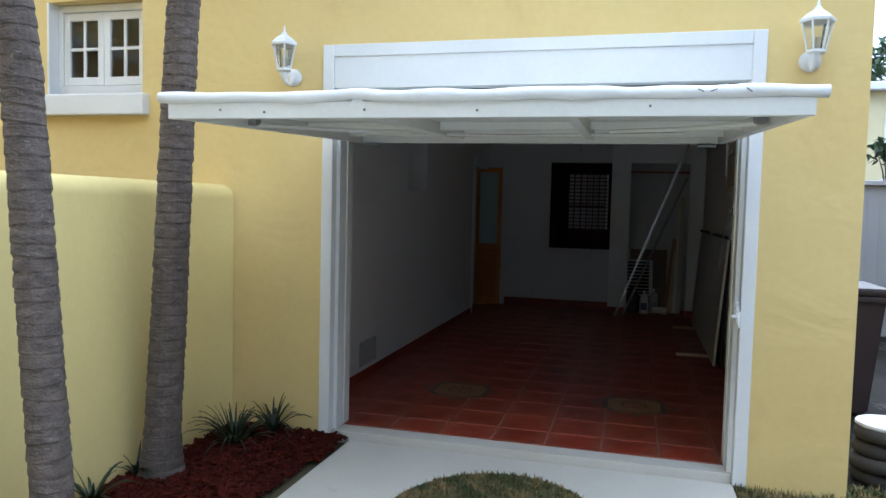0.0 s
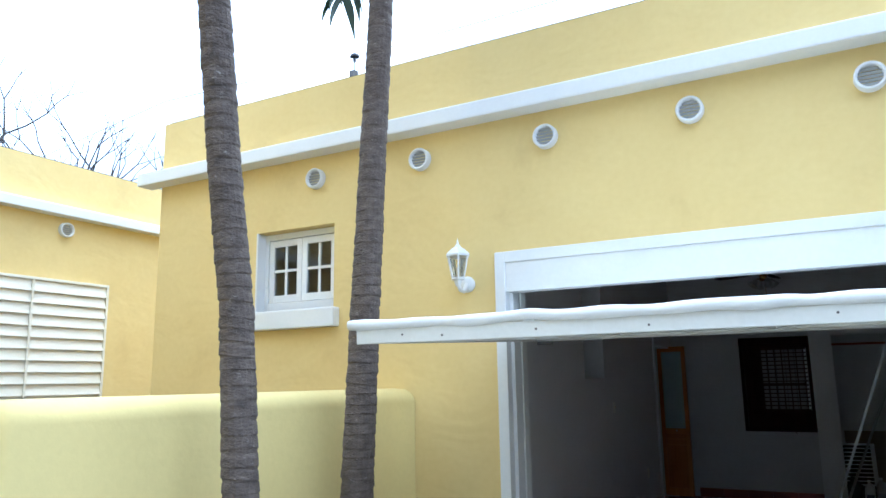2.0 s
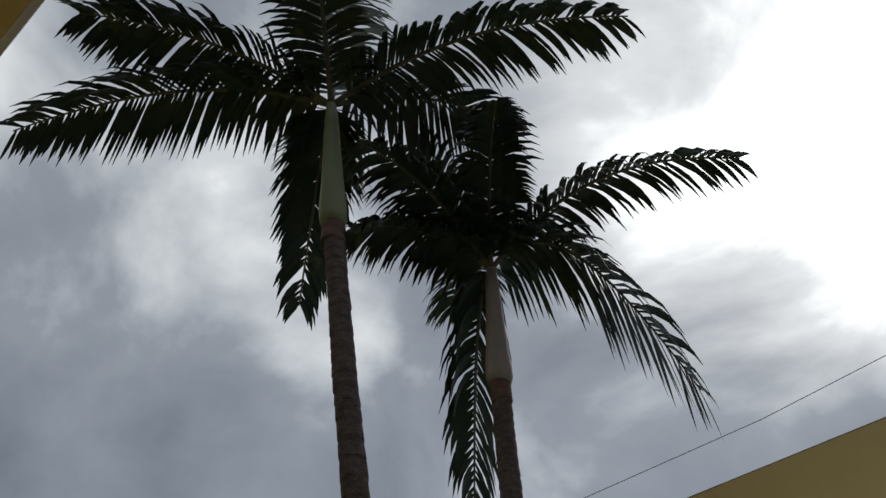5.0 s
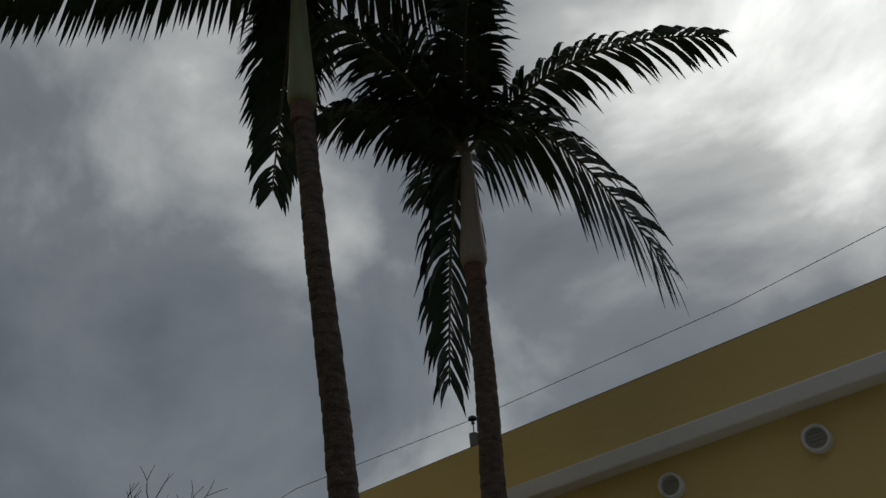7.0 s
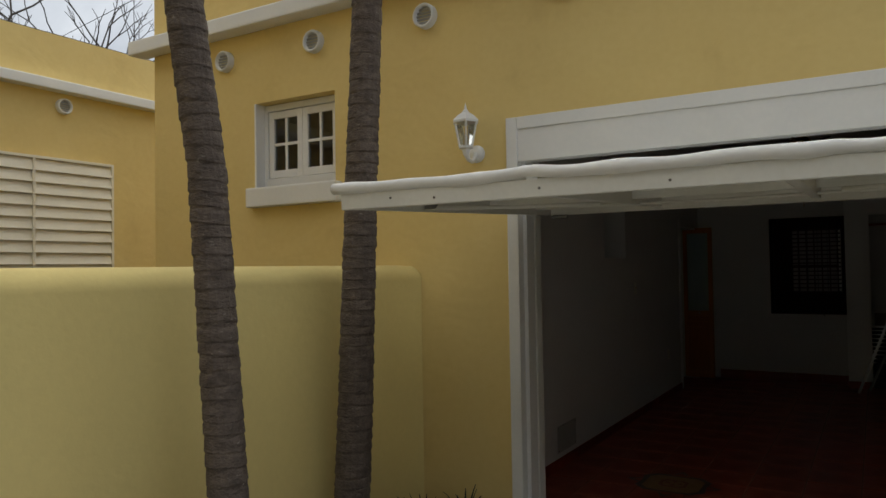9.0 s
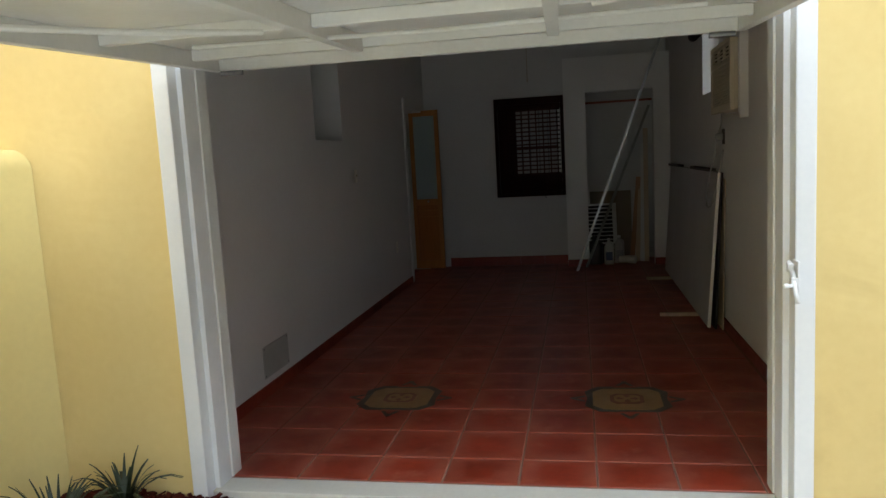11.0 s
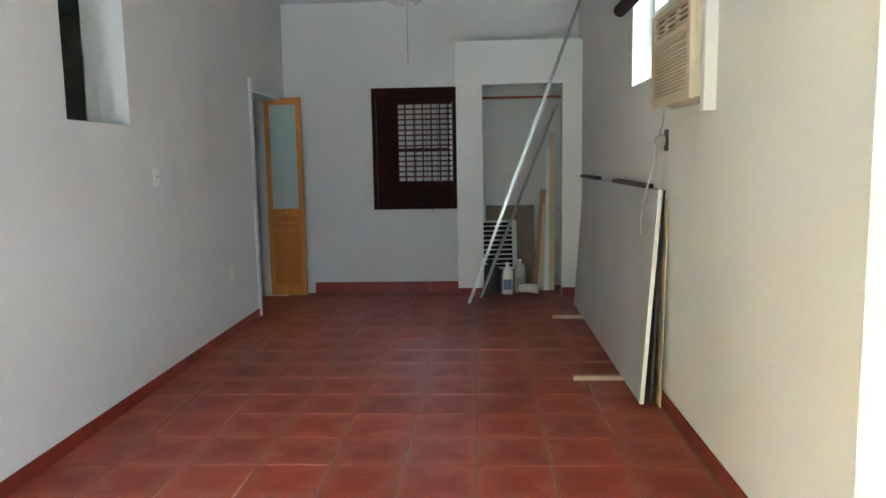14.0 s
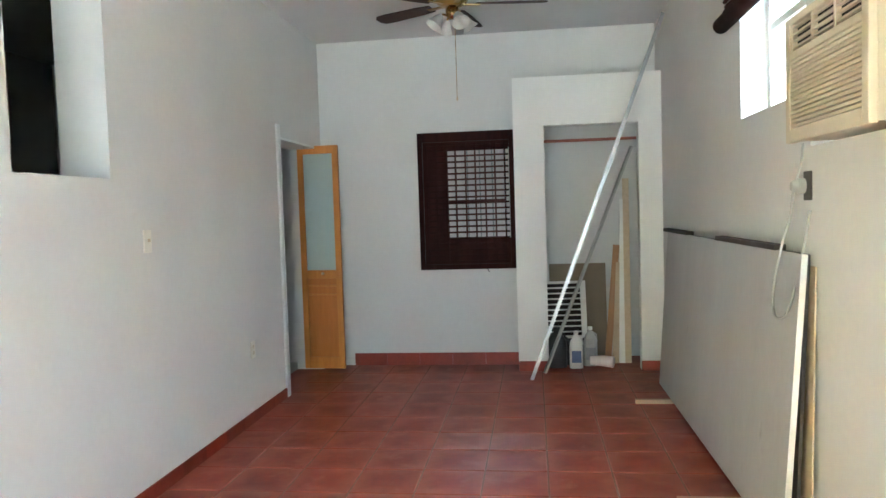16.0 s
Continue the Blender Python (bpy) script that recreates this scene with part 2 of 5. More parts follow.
# dull zinc for brackets; on the steel channel its tone paints the shaded web
M_WEB = mat("dull_zinc_web_shade", (0.30, 0.30, 0.30), (0.16, 0.16, 0.16), scale=6, fine=40, rough=0.5, metal=0.8)
M_CREAM = mat("aged_cream_plastic", (0.62, 0.54, 0.40), (0.56, 0.48, 0.34), scale=5, fine=60, rough=0.5)
# near-black, stands in for shade in slots and in the unlit wing room
M_DARK = mat("recess_shade_black", (0.02, 0.018, 0.016), (0.012, 0.011, 0.01), rough=0.9)
M_GREYPANEL = mat("grey_board_face", (0.50, 0.495, 0.485), (0.43, 0.425, 0.415), scale=2.5, fine=30, rough=0.55, bump=0.05, stretch=(1, 1, 0.4), spots=(0.24, 0.23, 0.22), spot_scale=3, spot_at=0.68)
M_DKEDGE = mat("dark_board_edge", (0.06, 0.05, 0.045), (0.035, 0.03, 0.028), rough=0.7)
M_BROWNBRD = mat("hardboard", (0.26, 0.21, 0.15), (0.21, 0.17, 0.12), scale=5, fine=90, rough=0.85)
M_PLANK = mat("bare_wood", (0.42, 0.24, 0.13), (0.32, 0.17, 0.09), scale=4, fine=40, rough=0.7, stretch=(6, 6, 0.5))
M_PALEWOOD = mat("pale_wood", (0.62, 0.50, 0.36), (0.52, 0.41, 0.28), scale=4, fine=40, rough=0.7, stretch=(6, 0.6, 6))
M_PLASTIC_W = mat("white_plastic", (0.78, 0.77, 0.73), (0.72, 0.71, 0.68), rough=0.4)
M_PLASTIC_K = mat("charcoal_plastic", (0.035, 0.036, 0.04), (0.022, 0.022, 0.025), rough=0.4)
M_IVORY = mat("ivory_plastic", (0.80, 0.78, 0.70), (0.74, 0.72, 0.64), rough=0.4)
M_LABEL = mat("blue_label", (0.12, 0.16, 0.30), (0.08, 0.11, 0.24), rough=0.5)
M_BRASS = mat("antique_brass", (0.50, 0.33, 0.13), (0.36, 0.22, 0.08), scale=8, rough=0.28, metal=1.0)
M_BLADE = mat("walnut_blade", (0.045, 0.02, 0.013), (0.025, 0.011, 0.008), spec=0.2, rough=0.55, stretch=(2, 8, 8))
M_TULIP = mat("opal_glass", (0.50, 0.49, 0.46), (0.42, 0.41, 0.39), rough=0.3)
M_VENT = mat("grey_grille", (0.42, 0.42, 0.40), (0.36, 0.36, 0.34), rough=0.6)
M_BIN = mat("brown_bin_plastic", (0.055, 0.038, 0.038), (0.038, 0.027, 0.028), rough=0.5)
M_TYRE = mat("weathered_black_rubber", (0.035, 0.033, 0.03), (0.06, 0.055, 0.05), scale=6, rough=0.85, bump=0.4)
M_LIDW = mat("chalky_white_lid", (0.72, 0.72, 0.70), (0.6, 0.6, 0.58), scale=8, rough=0.8, bump=0.2, spots=(0.4, 0.4, 0.38), spot_scale=9, spot_at=0.62)
M_TAN = trowel(mat("tan_stucco", (0.36, 0.235, 0.135), (0.29, 0.19, 0.115), scale=0.8, fine=16, rough=0.95, bump=0.4, bump_dist=0.03, spots=(0.22, 0.15, 0.10), spot_scale=1.1, spot_at=0.6), 2.0, 0.3, 0.06)
M_ROOFTILE = mat("clay_roof_tile", (0.38, 0.11, 0.06), (0.26, 0.07, 0.04), scale=6, rough=0.8, object_random=0.25)
M_SHED = mat("grey_metal_shed", (0.48, 0.50, 0.54), (0.42, 0.44, 0.48), scale=2, rough=0.5)
M_PALEY = mat("pale_yellow_wall", (0.74, 0.66, 0.40), (0.68, 0.60, 0.35), scale=1.2, rough=0.9)
M_BLIND = mat("matchstick_blind", (0.030, 0.007, 0.0045), (0.016, 0.004, 0.003), rough=0.75, fine=120, spec=0.15)
M_SHUTTER = mat("cream_shutter", (0.78, 0.74, 0.62), (0.70, 0.66, 0.55), scale=3, rough=0.55)
M_PAVER = mat("slate_paver", (0.16, 0.13, 0.135), (0.11, 0.09, 0.095), scale=5, rough=0.8, bump=0.2)
M_GREYWALL = mat("dark_grey_render", (0.13, 0.13, 0.13), (0.09, 0.09, 0.09), scale=1, rough=0.95, bump=0.2)
M_IRON = mat("black_iron", (0.02, 0.02, 0.022), (0.03, 0.025, 0.025), rough=0.6)
M_POLE = mat("weathered_pole", (0.17, 0.16, 0.15), (0.12, 0.11, 0.10), rough=0.9, stretch=(5, 5, 0.5))
M_TWIG = mat("bare_twigs", (0.10, 0.085, 0.075), (0.07, 0.06, 0.05), rough=0.9)
M_STRAP = mat("strap_leaf", (0.022, 0.036, 0.011), (0.012, 0.02, 0.007), rough=0.5)
M_BUSH = mat("bush_leaf", (0.16, 0.20, 0.035), (0.07, 0.12, 0.025), scale=3, rough=0.5)
M_TREE = mat("tree_leaf", (0.05, 0.085, 0.03), (0.03, 0.055, 0.02), scale=2, rough=0.6)
M_MEDA = mat("decor_ochre_glaze", (0.32, 0.20, 0.08), (0.24, 0.15, 0.06), scale=12, rough=0.35)
M_MEDB = mat("decor_blue_grey_glaze", (0.030, 0.033, 0.030), (0.045, 0.045, 0.037), scale=12, rough=0.35)
M_MEDC = mat("decor_rust_glaze", (0.20, 0.05, 0.03), (0.15, 0.04, 0.025), scale=12, rough=0.35)
M_BLACKWIRE = mat("cable_black", (0.02, 0.02, 0.02), (0.03, 0.03, 0.03), rough=0.6)
M_GLASS = glass("window_glass", (0.55, 0.6, 0.6))
M_CLEAR = glass("lantern_glass", (0.93, 0.95, 0.93))
M_CORRUG = mat("grey_rear_wall", (0.13, 0.11, 0.105), (0.085, 0.072, 0.07), scale=2, rough=0.85)


# ---- mesh helpers ----
def thing(name, loc=(0, 0, 0), label="", category="", group="", kind=""):
    e = new(name)
    e.location = loc
    e.empty_display_size = 0.1
    return tagged(e, label, category, group, kind)


def part(name, bm, material, parent=None, label="", smooth=False):
    me = bpy.data.meshes.new(name)
    bmesh.ops.recalc_face_normals(bm, faces=bm.faces)
    bm.to_mesh(me)
    bm.free()
    me.materials.append(material)
    if smooth:
        me.polygons.foreach_set("use_smooth", [True] * len(me.polygons))
    ob = new(name, me)
    if parent:
        ob.parent = parent
    if label:
        tagged(ob, label)
    return ob


def B():
    return bmesh.new()


def box(bm, x0, x1, y0, y1, z0, z1, bev=0.0, m=None):
    r = bmesh.ops.create_cube(bm, size=1)
    vs = r["verts"]
    bmesh.ops.scale(bm, vec=(x1 - x0, y1 - y0, z1 - z0), verts=vs)
    bmesh.ops.translate(bm, vec=((x0 + x1) / 2, (y0 + y1) / 2, (z0 + z1) / 2), verts=vs)
    if bev:
        es = list({e for v in vs for e in v.link_edges})
        g = bmesh.ops.bevel(bm, geom=es, offset=bev, segments=2, profile=0.6, affect="EDGES")
        vs = list(set(g["verts"]) | {v for v in vs if v.is_valid})
    if m:
        bmesh.ops.transform(bm, matrix=m, verts=vs)
    return bm


def cone(bm, p0, p1, r0, r1, seg=12, caps=True):
    p0, p1 = Vector(p0), Vector(p1)
    d = p1 - p0
    m = Matrix.Translation((p0 + p1) / 2) @ d.to_track_quat("Z", "Y").to_matrix().to_4x4()
    bmesh.ops.create_cone(bm, cap_ends=caps, segments=seg, radius1=r0, radius2=r1, depth=d.length, matrix=m)
    return bm


def lathe(bm, prof, seg=24, m=None):
    """prof: (radius, z) from bottom to top about the z axis."""
    rings = []
    for r, z in prof:
        if r < 1e-5:
            rings.append([bm.verts.new((0, 0, z))])
        else:
            rings.append([bm.verts.new((r * math.cos(2 * math.pi * k / seg), r * math.sin(2 * math.pi * k / seg), z)) for k in range(seg)])
    for a, b in zip(rings, rings[1:]):
        for k in range(seg):
            q = [a[k % len(a)], a[(k + 1) % len(a)], b[(k + 1) % len(b)], b[k % len(b)]]
            u = []
            for v in q:
                if v not in u:
                    u.append(v)
            if len(u) > 2:
                bm.faces.new(u)
    if m:
        bmesh.ops.transform(bm, matrix=m, verts=[v for ring in rings for v in ring])
    return bm


def tube(bm, pts, radii, seg=8, cap=True):
    pts = [Vector(p) for p in pts]
    if not hasattr(radii, "__len__"):
        radii = [radii] * len(pts)
    rings = []
    for i, p in enumerate(pts):
        d = (pts[min(i + 1, len(pts) - 1)] - pts[max(i - 1, 0)]).normalized()
        ref = Vector((0, 0, 1)) if abs(d.z) < 0.9 else Vector((1, 0, 0))
        a = d.cross(ref).normalized()
        b = d.cross(a).normalized()
        rings.append([bm.verts.new(p + radii[i] * (a * math.cos(2 * math.pi * k / seg) + b * math.sin(2 * math.pi * k / seg))) for k in range(seg)])
    for r, s in zip(rings, rings[1:]):
        for k in range(seg):
            bm.faces.new((r[k], r[(k + 1) % seg], s[(k + 1) % seg], s[k]))
    if cap:
        bm.faces.new(rings[0][::-1])
        bm.faces.new(rings[-1])
    return bm


def wall(name, axis, lo, hi, u0, u1, z0, z1, holes, material, label, cuts=(), parent=None):
    """A wall of thickness lo..hi along axis 'x' or 'y', from u0 to u1 the other way, with holes (ua, ub, za, zb) through it."""
    us = sorted({u0, u1, *[v for h in holes for v in h[:2]], *cuts})
    zs = sorted({z0, z1, *[v for h in holes for v in h[2:]]})
    us, zs = [u for u in us if u0 <= u <= u1], [z for z in zs if z0 <= z <= z1]
    bm, cache = B(), {}

    def v(d, u, z):
        k = (d, round(u, 5), round(z, 5))
        if k not in cache:
            cache[k] = bm.verts.new((d, u, z) if axis == "x" else (u, d, z))
        return cache[k]

    def full(i, j):
        if not (0 <= i < len(us) - 1 and 0 <= j < len(zs) - 1):
            return False
        cu, cz = (us[i] + us[i + 1]) / 2, (zs[j] + zs[j + 1]) / 2
        return not any(a < cu < b and c < cz < d for a, b, c, d in holes)

    for i in range(len(us) - 1):
        for j in range(len(zs) - 1):
            if not full(i, j):
                continue
            a, b, c, d = us[i], us[i + 1], zs[j], zs[j + 1]
            for k in (lo, hi):
                bm.faces.new((v(k, a, c), v(k, b, c), v(k, b, d), v(k, a, d)))
            if not full(i - 1, j):
                bm.faces.new((v(lo, a, c), v(lo, a, d), v(hi, a, d), v(hi, a, c)))
            if not full(i + 1, j):
                bm.faces.new((v(lo, b, c), v(lo, b, d), v(hi, b, d), v(hi, b, c)))
            if not full(i, j - 1):
                bm.faces.new((v(lo, a, c), v(lo, b, c), v(hi, b, c), v(hi, a, c)))
            if not full(i, j + 1):
                bm.faces.new((v(lo, a, d), v(lo, b, d), v(hi, b, d), v(hi, a, d)))
    ob = part(name, bm, material, parent)
    return tagged(ob, label, "wall", kind="structure")


def slab(name, x0, x1, y0, y1, z0, z1, material, label, category, bev=0.0, kind="structure"):
    return tagged(part(name, box(B(), x0, x1, y0, y1, z0, z1, bev), material), label, category, kind=kind)


# ---- plan ----
XL, XR, YB, ZC = -1.572, 1.59, 6.80, 3.12      # inside faces of the garage and its ceiling
YF = 0.26                                        # inside face of the front wall
GX, GZ = 1.337, 2.54                             # half width and height of the garage opening
EXL, EXR, ZP = -4.73, 1.863, 4.11                # outside corners and parapet top
ZG = -0.06                                       # ground level at the drive
YC, YK = 6.50, 7.16                              # closet front and closet back

# ---- large structure ----
wall("wall_south", "y", 0, YF, EXL, EXR, -0.3, ZP, [(-GX, GX, -0.3, GZ), (-3.527, -2.72, 2.25, 2.92)], M_YELLOW, "yellow stucco front wall of the garage")
wall("wall_east", "x", XR, EXR - 0.02, YF, 7.3, -0.3, ZP, [(3.12, 4.07, 1.92, 2.85), (2.322, 3.08, 1.69, 2.20)], M_PLASTER, "white plastered side wall of the garage")
wall("wall_east_outside", "x", EXR - 0.02, EXR, YF, 7.3, -0.3, ZP, [(3.12, 4.07, 1.92, 2.85), (2.322, 3.08, 1.69, 2.20)], M_YELLOW, "yellow stucco side of the house")
wall("wall_west", "x", XL - 0.26, XL, YF, 7.0, -0.05, ZC + 0.1, [(2.575, 3.247, 1.68, 2.69), (5.63, 6.62, -0.05, 2.12)], M_PLASTER, "white plastered partition wall with openings")
wall("wall_north", "y", YB, YB + 0.2, XL, XR, -0.05, ZP, [(-0.55, 0.21, 0.985, 2.145), (0.45, XR, -0.05, 2.5)], M_PLASTER, "white plastered back wall of the garage")
# closet front and side carry the lightened plaster, so they stand out as lit
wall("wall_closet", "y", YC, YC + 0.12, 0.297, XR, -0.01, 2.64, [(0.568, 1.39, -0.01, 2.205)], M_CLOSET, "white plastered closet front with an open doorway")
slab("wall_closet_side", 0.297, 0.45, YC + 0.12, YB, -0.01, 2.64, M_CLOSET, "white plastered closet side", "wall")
slab("wall_closet_inner", 0.40, 0.45, YB + 0.2, YK, -0.01, 2.5, M_PLASTER, "white plastered closet inner side", "wall")
slab("wall_closet_back", 0.40, XR, YK, YK + 0.12, -0.05, 2.6, M_PLASTER, "white plastered closet back", "wall")
wall("wall_south_inside", "y", YF, YF + 0.012, XL, XR, -0.01, ZC, [(-GX, GX, -0.01, GZ)], M_PLASTER, "white plastered inside of the front wall")
wall("wall_side_room_front", "y", YF, YF + 0.012, EXL + 0.262, XL - 0.26, -0.01, ZC, [(-3.527, -2.72, 2.25, 2.92)], M_PLASTER, "white plastered front wall of the side room")
slab("wall_side_room_lining", EXL + 0.25, EXL + 0.262, YF, 7.0, -0.01, ZC, M_PLASTER, "white plastered wall of the side room", "wall")
slab("wall_side_room_rear", EXL + 0.262, XL - 0.26, 6.985, 7.0, -0.01, ZC, M_PLASTER, "white plastered rear wall of the side room", "wall")
slab("floor_doorway", XL - 0.26, XL, 5.652, 6.62, -0.2, -0.002, M_TERRA, "terracotta sill in the side doorway", "floor")
slab("ceiling_closet", 0.45, XR, YC + 0.12, YB, 2.50, 2.64, M_PLASTER, "flat top of the closet", "ceiling")
slab("ceiling_closet_inner", 0.45, XR, YB + 0.2, YK, 2.50, 2.60, M_PLASTER, "flat closet ceiling", "ceiling")
slab("ceiling", XL, XR, YF, YB, ZC, ZC + 0.12, M_CEIL, "flat white painted ceiling", "ceiling")
slab("floor", XL, XR, 0.165, YK, -0.2, -0.004, M_GROUT, "grey-red grout bed under the floor tiles", "floor")
slab("roof", EXL + 0.25, XR, YF, YB, 3.6, 3.75, M_CONC, "flat roof deck behind the parapet", "roof")
wall("wall_outer_west", "x", EXL, EXL + 0.25, YF, 7.2, -0.3, ZP, [], M_YELLOW, "yellow stucco side wall")
slab("wall_outer_north", EXL + 0.25, XL - 0.26, 7.0, 7.2, -0.3, ZP, M_YELLOW, "yellow stucco rear wall", "wall")
slab("floor_side_room", EXL + 0.25, XL - 0.26, YF, 7.0, -0.2, -0.01, M_CONC, "plain floor of the side room", "floor")
slab("ceiling_side_room", EXL + 0.25, XL - 0.26, YF, 7.0, ZC, ZC + 0.12, M_CEIL, "plain ceiling of the side room", "ceiling")
slab("ground", -300, 300, -300, 300, -0.6, -0.12, M_GROUND, "dark worn asphalt ground", "ground")
slab("driveway", -1.13, 1.27, -9.0, 0.02, -0.14, ZG, M_CONC, "pale painted concrete driveway", "pavement", 0.01)
slab("threshold", -1.26, 1.26, 0.02, 0.165, -0.14, -0.004, M_CONC, "pale concrete threshold strip", "threshold", 0.006)

# ---- outside of the garage ----
def ledge(name, axis, at, u0, u1, z0, z1, out, label):
    bm = B()
    if axis == "y":
        box(bm, u0, u1, at - out, at + 0.02, z0, z1, 0.012)
    else:
        box(bm, at - 0.02, at + out, u0, u1, z0, z1, 0.012)
    return tagged(part(name, bm, M_WHITE), label, "ledge", kind="structure")


ledge("trim_ledge", "y", 0.0, EXL - 0.16, EXR + 0.1, 3.493, 3.612, 0.15, "white painted ledge along the parapet")
tagged(part("trim_coping", box(B(), EXL + 0.02, EXR - 0.02, 0.03, YF - 0.03, ZP, ZP + 0.025, 0.01), M_DKEDGE), "dark roofing felt edge on the parapet", "coping", kind="structure")


def wall_vent(x, y, z, turn=0):
    t = thing("wall_vent", (x, y, z), "round white louvred vent set in the yellow wall", "vent", "round vents under the ledge")
    t.rotation_euler = (0, 0, turn)
    rot = Matrix.Rotation(radians(90), 4, "X")
    part("ring", lathe(B(), [(0.062, -0.03), (0.064, 0.05), (0.073, 0.058), (0.083, 0.05), (0.084, -0.03)], 28, rot), M_WHITE, t, smooth=True)
    part("backing", lathe(B(), [(0.0, -0.01), (0.064, -0.01)], 20, rot), M_TULIP, t, "pale screen")
    for k in range(5):
        zz = -0.044 + 0.022 * k
        h = math.sqrt(0.0625 ** 2 - zz ** 2)
        part("slat", box(B(), -h, h, -0.004, 0.004, -0.008, 0.008, 0, Matrix.Translation((0, -0.026, zz)) @ Matrix.Rotation(radians(35), 4, "X")), M_VENT, t)
    return t


vent_1 = wall_vent(-3.833, 0, 3.30)
for x in (-2.897, -1.918, -0.928, 0.019, 0.985):
    copy_thing(vent_1, pose(x, 0, 3.30))
for y in (0.40, -1.0, -2.4):
    copy_thing(vent_1, pose(-6.75, y, 3.39, 0, 0, 90))

# garage frame
frame_g = thing("door_1", (0, 0, 0), "white painted frame round the open garage door", "door frame", kind="structure")
for s, nm in ((-1, "jamb"), (1, "jamb")):
    part(nm, box(B(), min(s * GX, s * 1.262), max(s * GX, s * 1.262), -0.02, 0.14, ZG, GZ, 0.006), M_WHITE, frame_g)
    part("inner_jamb", box(B(), min(s * 1.262, s * 1.236), max(s * 1.262, s * 1.236), 0.05, 0.165, ZG, 2.27, 0.004), M_WHITE, frame_g)
    part("door_stop", box(B(), min(s * 1.30, s * 1.228), max(s * 1.30, s * 1.228), 0.166, 0.255, -0.003, 2.3, 0.004), M_DOORW, frame_g)
part("head", box(B(), -1.262, 1.262, -0.02, 0.14, 2.463, GZ, 0.006), M_WHITE, frame_g)
part("header_panel", box(B(), -1.262, 1.262, -0.010, 0.09, 2.262, 2.463, 0.004), M_WHITE, frame_g)

# tilt-up garage door, open
DW0, DW1, DY0, DZ0, DL = -1.165, 1.220, -1.845, 1.838, 2.20
gd = thing("garage_door", (0, DY0, DZ0), "white one-piece tilt-up garage door swung open overhead", "garage door")
gd.rotation_euler = (math.atan2(0.10, DL), 0, radians(1.2))
part("skin", box(B(), DW0 + 0.02, DW1 - 0.02, 0.045, DL - 0.04, 0.076, 0.088), M_DOORW, gd)
part("front_rail", box(B(), DW0, DW1, 0.0, 0.045, 0.0, 0.062, 0.004), M_DOORW, gd)
part("rear_rail", box(B(), DW0 + 0.042, DW1 - 0.042, DL - 0.05, DL - 0.01, 0.0, 0.085, 0.004), M_DOORW, gd)
part("rear_ledger", box(B(), DW0 + 0.042, DW1 - 0.042, DL - 0.30, DL - 0.26, 0.030, 0.075, 0.004), M_DOORW, gd)
for x in (DW0, DW1 - 0.04):
    part("side_rail", box(B(), x, x + 0.04, 0.046, DL, 0.002, 0.075, 0.003), M_DOORW, gd)
for x in (-0.40, 0.40):
    part("stile", box(B(), x, x + 0.045, 0.05, DL - 0.31, 0.010, 0.075, 0.003), M_DOORW, gd)
for y in (1.25,):
    for x0, x1 in ((DW0 + 0.042, -0.402), (-0.353, 0.398), (0.447, DW1 - 0.042)):
        part("brace", box(B(), x0, x1, y, y + 0.04, 0.032, 0.075, 0.003), M_DOORW, gd)
for x, s in ((DW0 + 0.05, 1), (DW1 - 0.05, -1)):
    br = part("hinge_bracket", box(B(), min(x, x + s * 0.045), max(x, x + s * 0.045), 0.55, 0.60, 0.012, 0.050, 0.006), M_WEB, gd, "dull zinc bracket")
    part("bracket_arm", tube(B(), [(x + s * 0.03, 0.58, 0.015), (x + s * 0.32, 0.90, 0.012), (x + s * 0.62, 1.18, 0.018)], 0.010, 8), M_DOORW, br, "white painted steel arm")
    part("roller_pin", tube(B(), [(x + s * 0.005, DL - 0.06, -0.012), (x + s * 0.11, DL - 0.06, -0.012)], 0.012, 10), M_STEEL, gd, "galvanised roller pin")
part("truss_rod", tube(B(), [(DW0 + 0.3, 1.42, 0.022), (0.02, 1.43, 0.012), (DW1 - 0.3, 1.42, 0.022)], 0.008), M_DOORW, gd, "thin white truss rod")
for x, z in ((-0.93, 0.034), (-0.74, 0.024), (-0.33, 0.030), (0.10, 0.025), (0.70, 0.035)):
    part("screw", cone(B(), (x, -0.003, z), (x, 0.004, z), 0.0048, 0.0048, 8), M_POLE, gd)
bm = B()
pts, rad = [], []
for k in range(64):
    u = k / 63
    pts.append((DW0 - 0.035 + u * (DW1 - DW0 + 0.07), 0.005 * math.sin(9 * u), 0.081 + 0.002 * math.sin(23 * u) + 0.002 * math.sin(41 * u + 1) + 0.006 * max(0, math.sin(17 * u + 2)) ** 12))
    rad.append(0.0215 + 0.0015 * math.sin(31 * u) + 0.0015 * math.sin(57 * u))
part("weather_seal", tube(bm, pts, rad, 12), M_WHITE, gd, "padded white vinyl roll on the leading edge", smooth=True)
for x, a in ((0.86, 25), (0.90, -20), (1.01, 35)):
    part("scuff", box(B(), -0.011, 0.011, -0.0015, 0.0015, -0.0015, 0.0015, 0, pose(x, -0.0215, 0.083, 0, a, 0)), M_DKEDGE, gd, "dark tear in the vinyl")
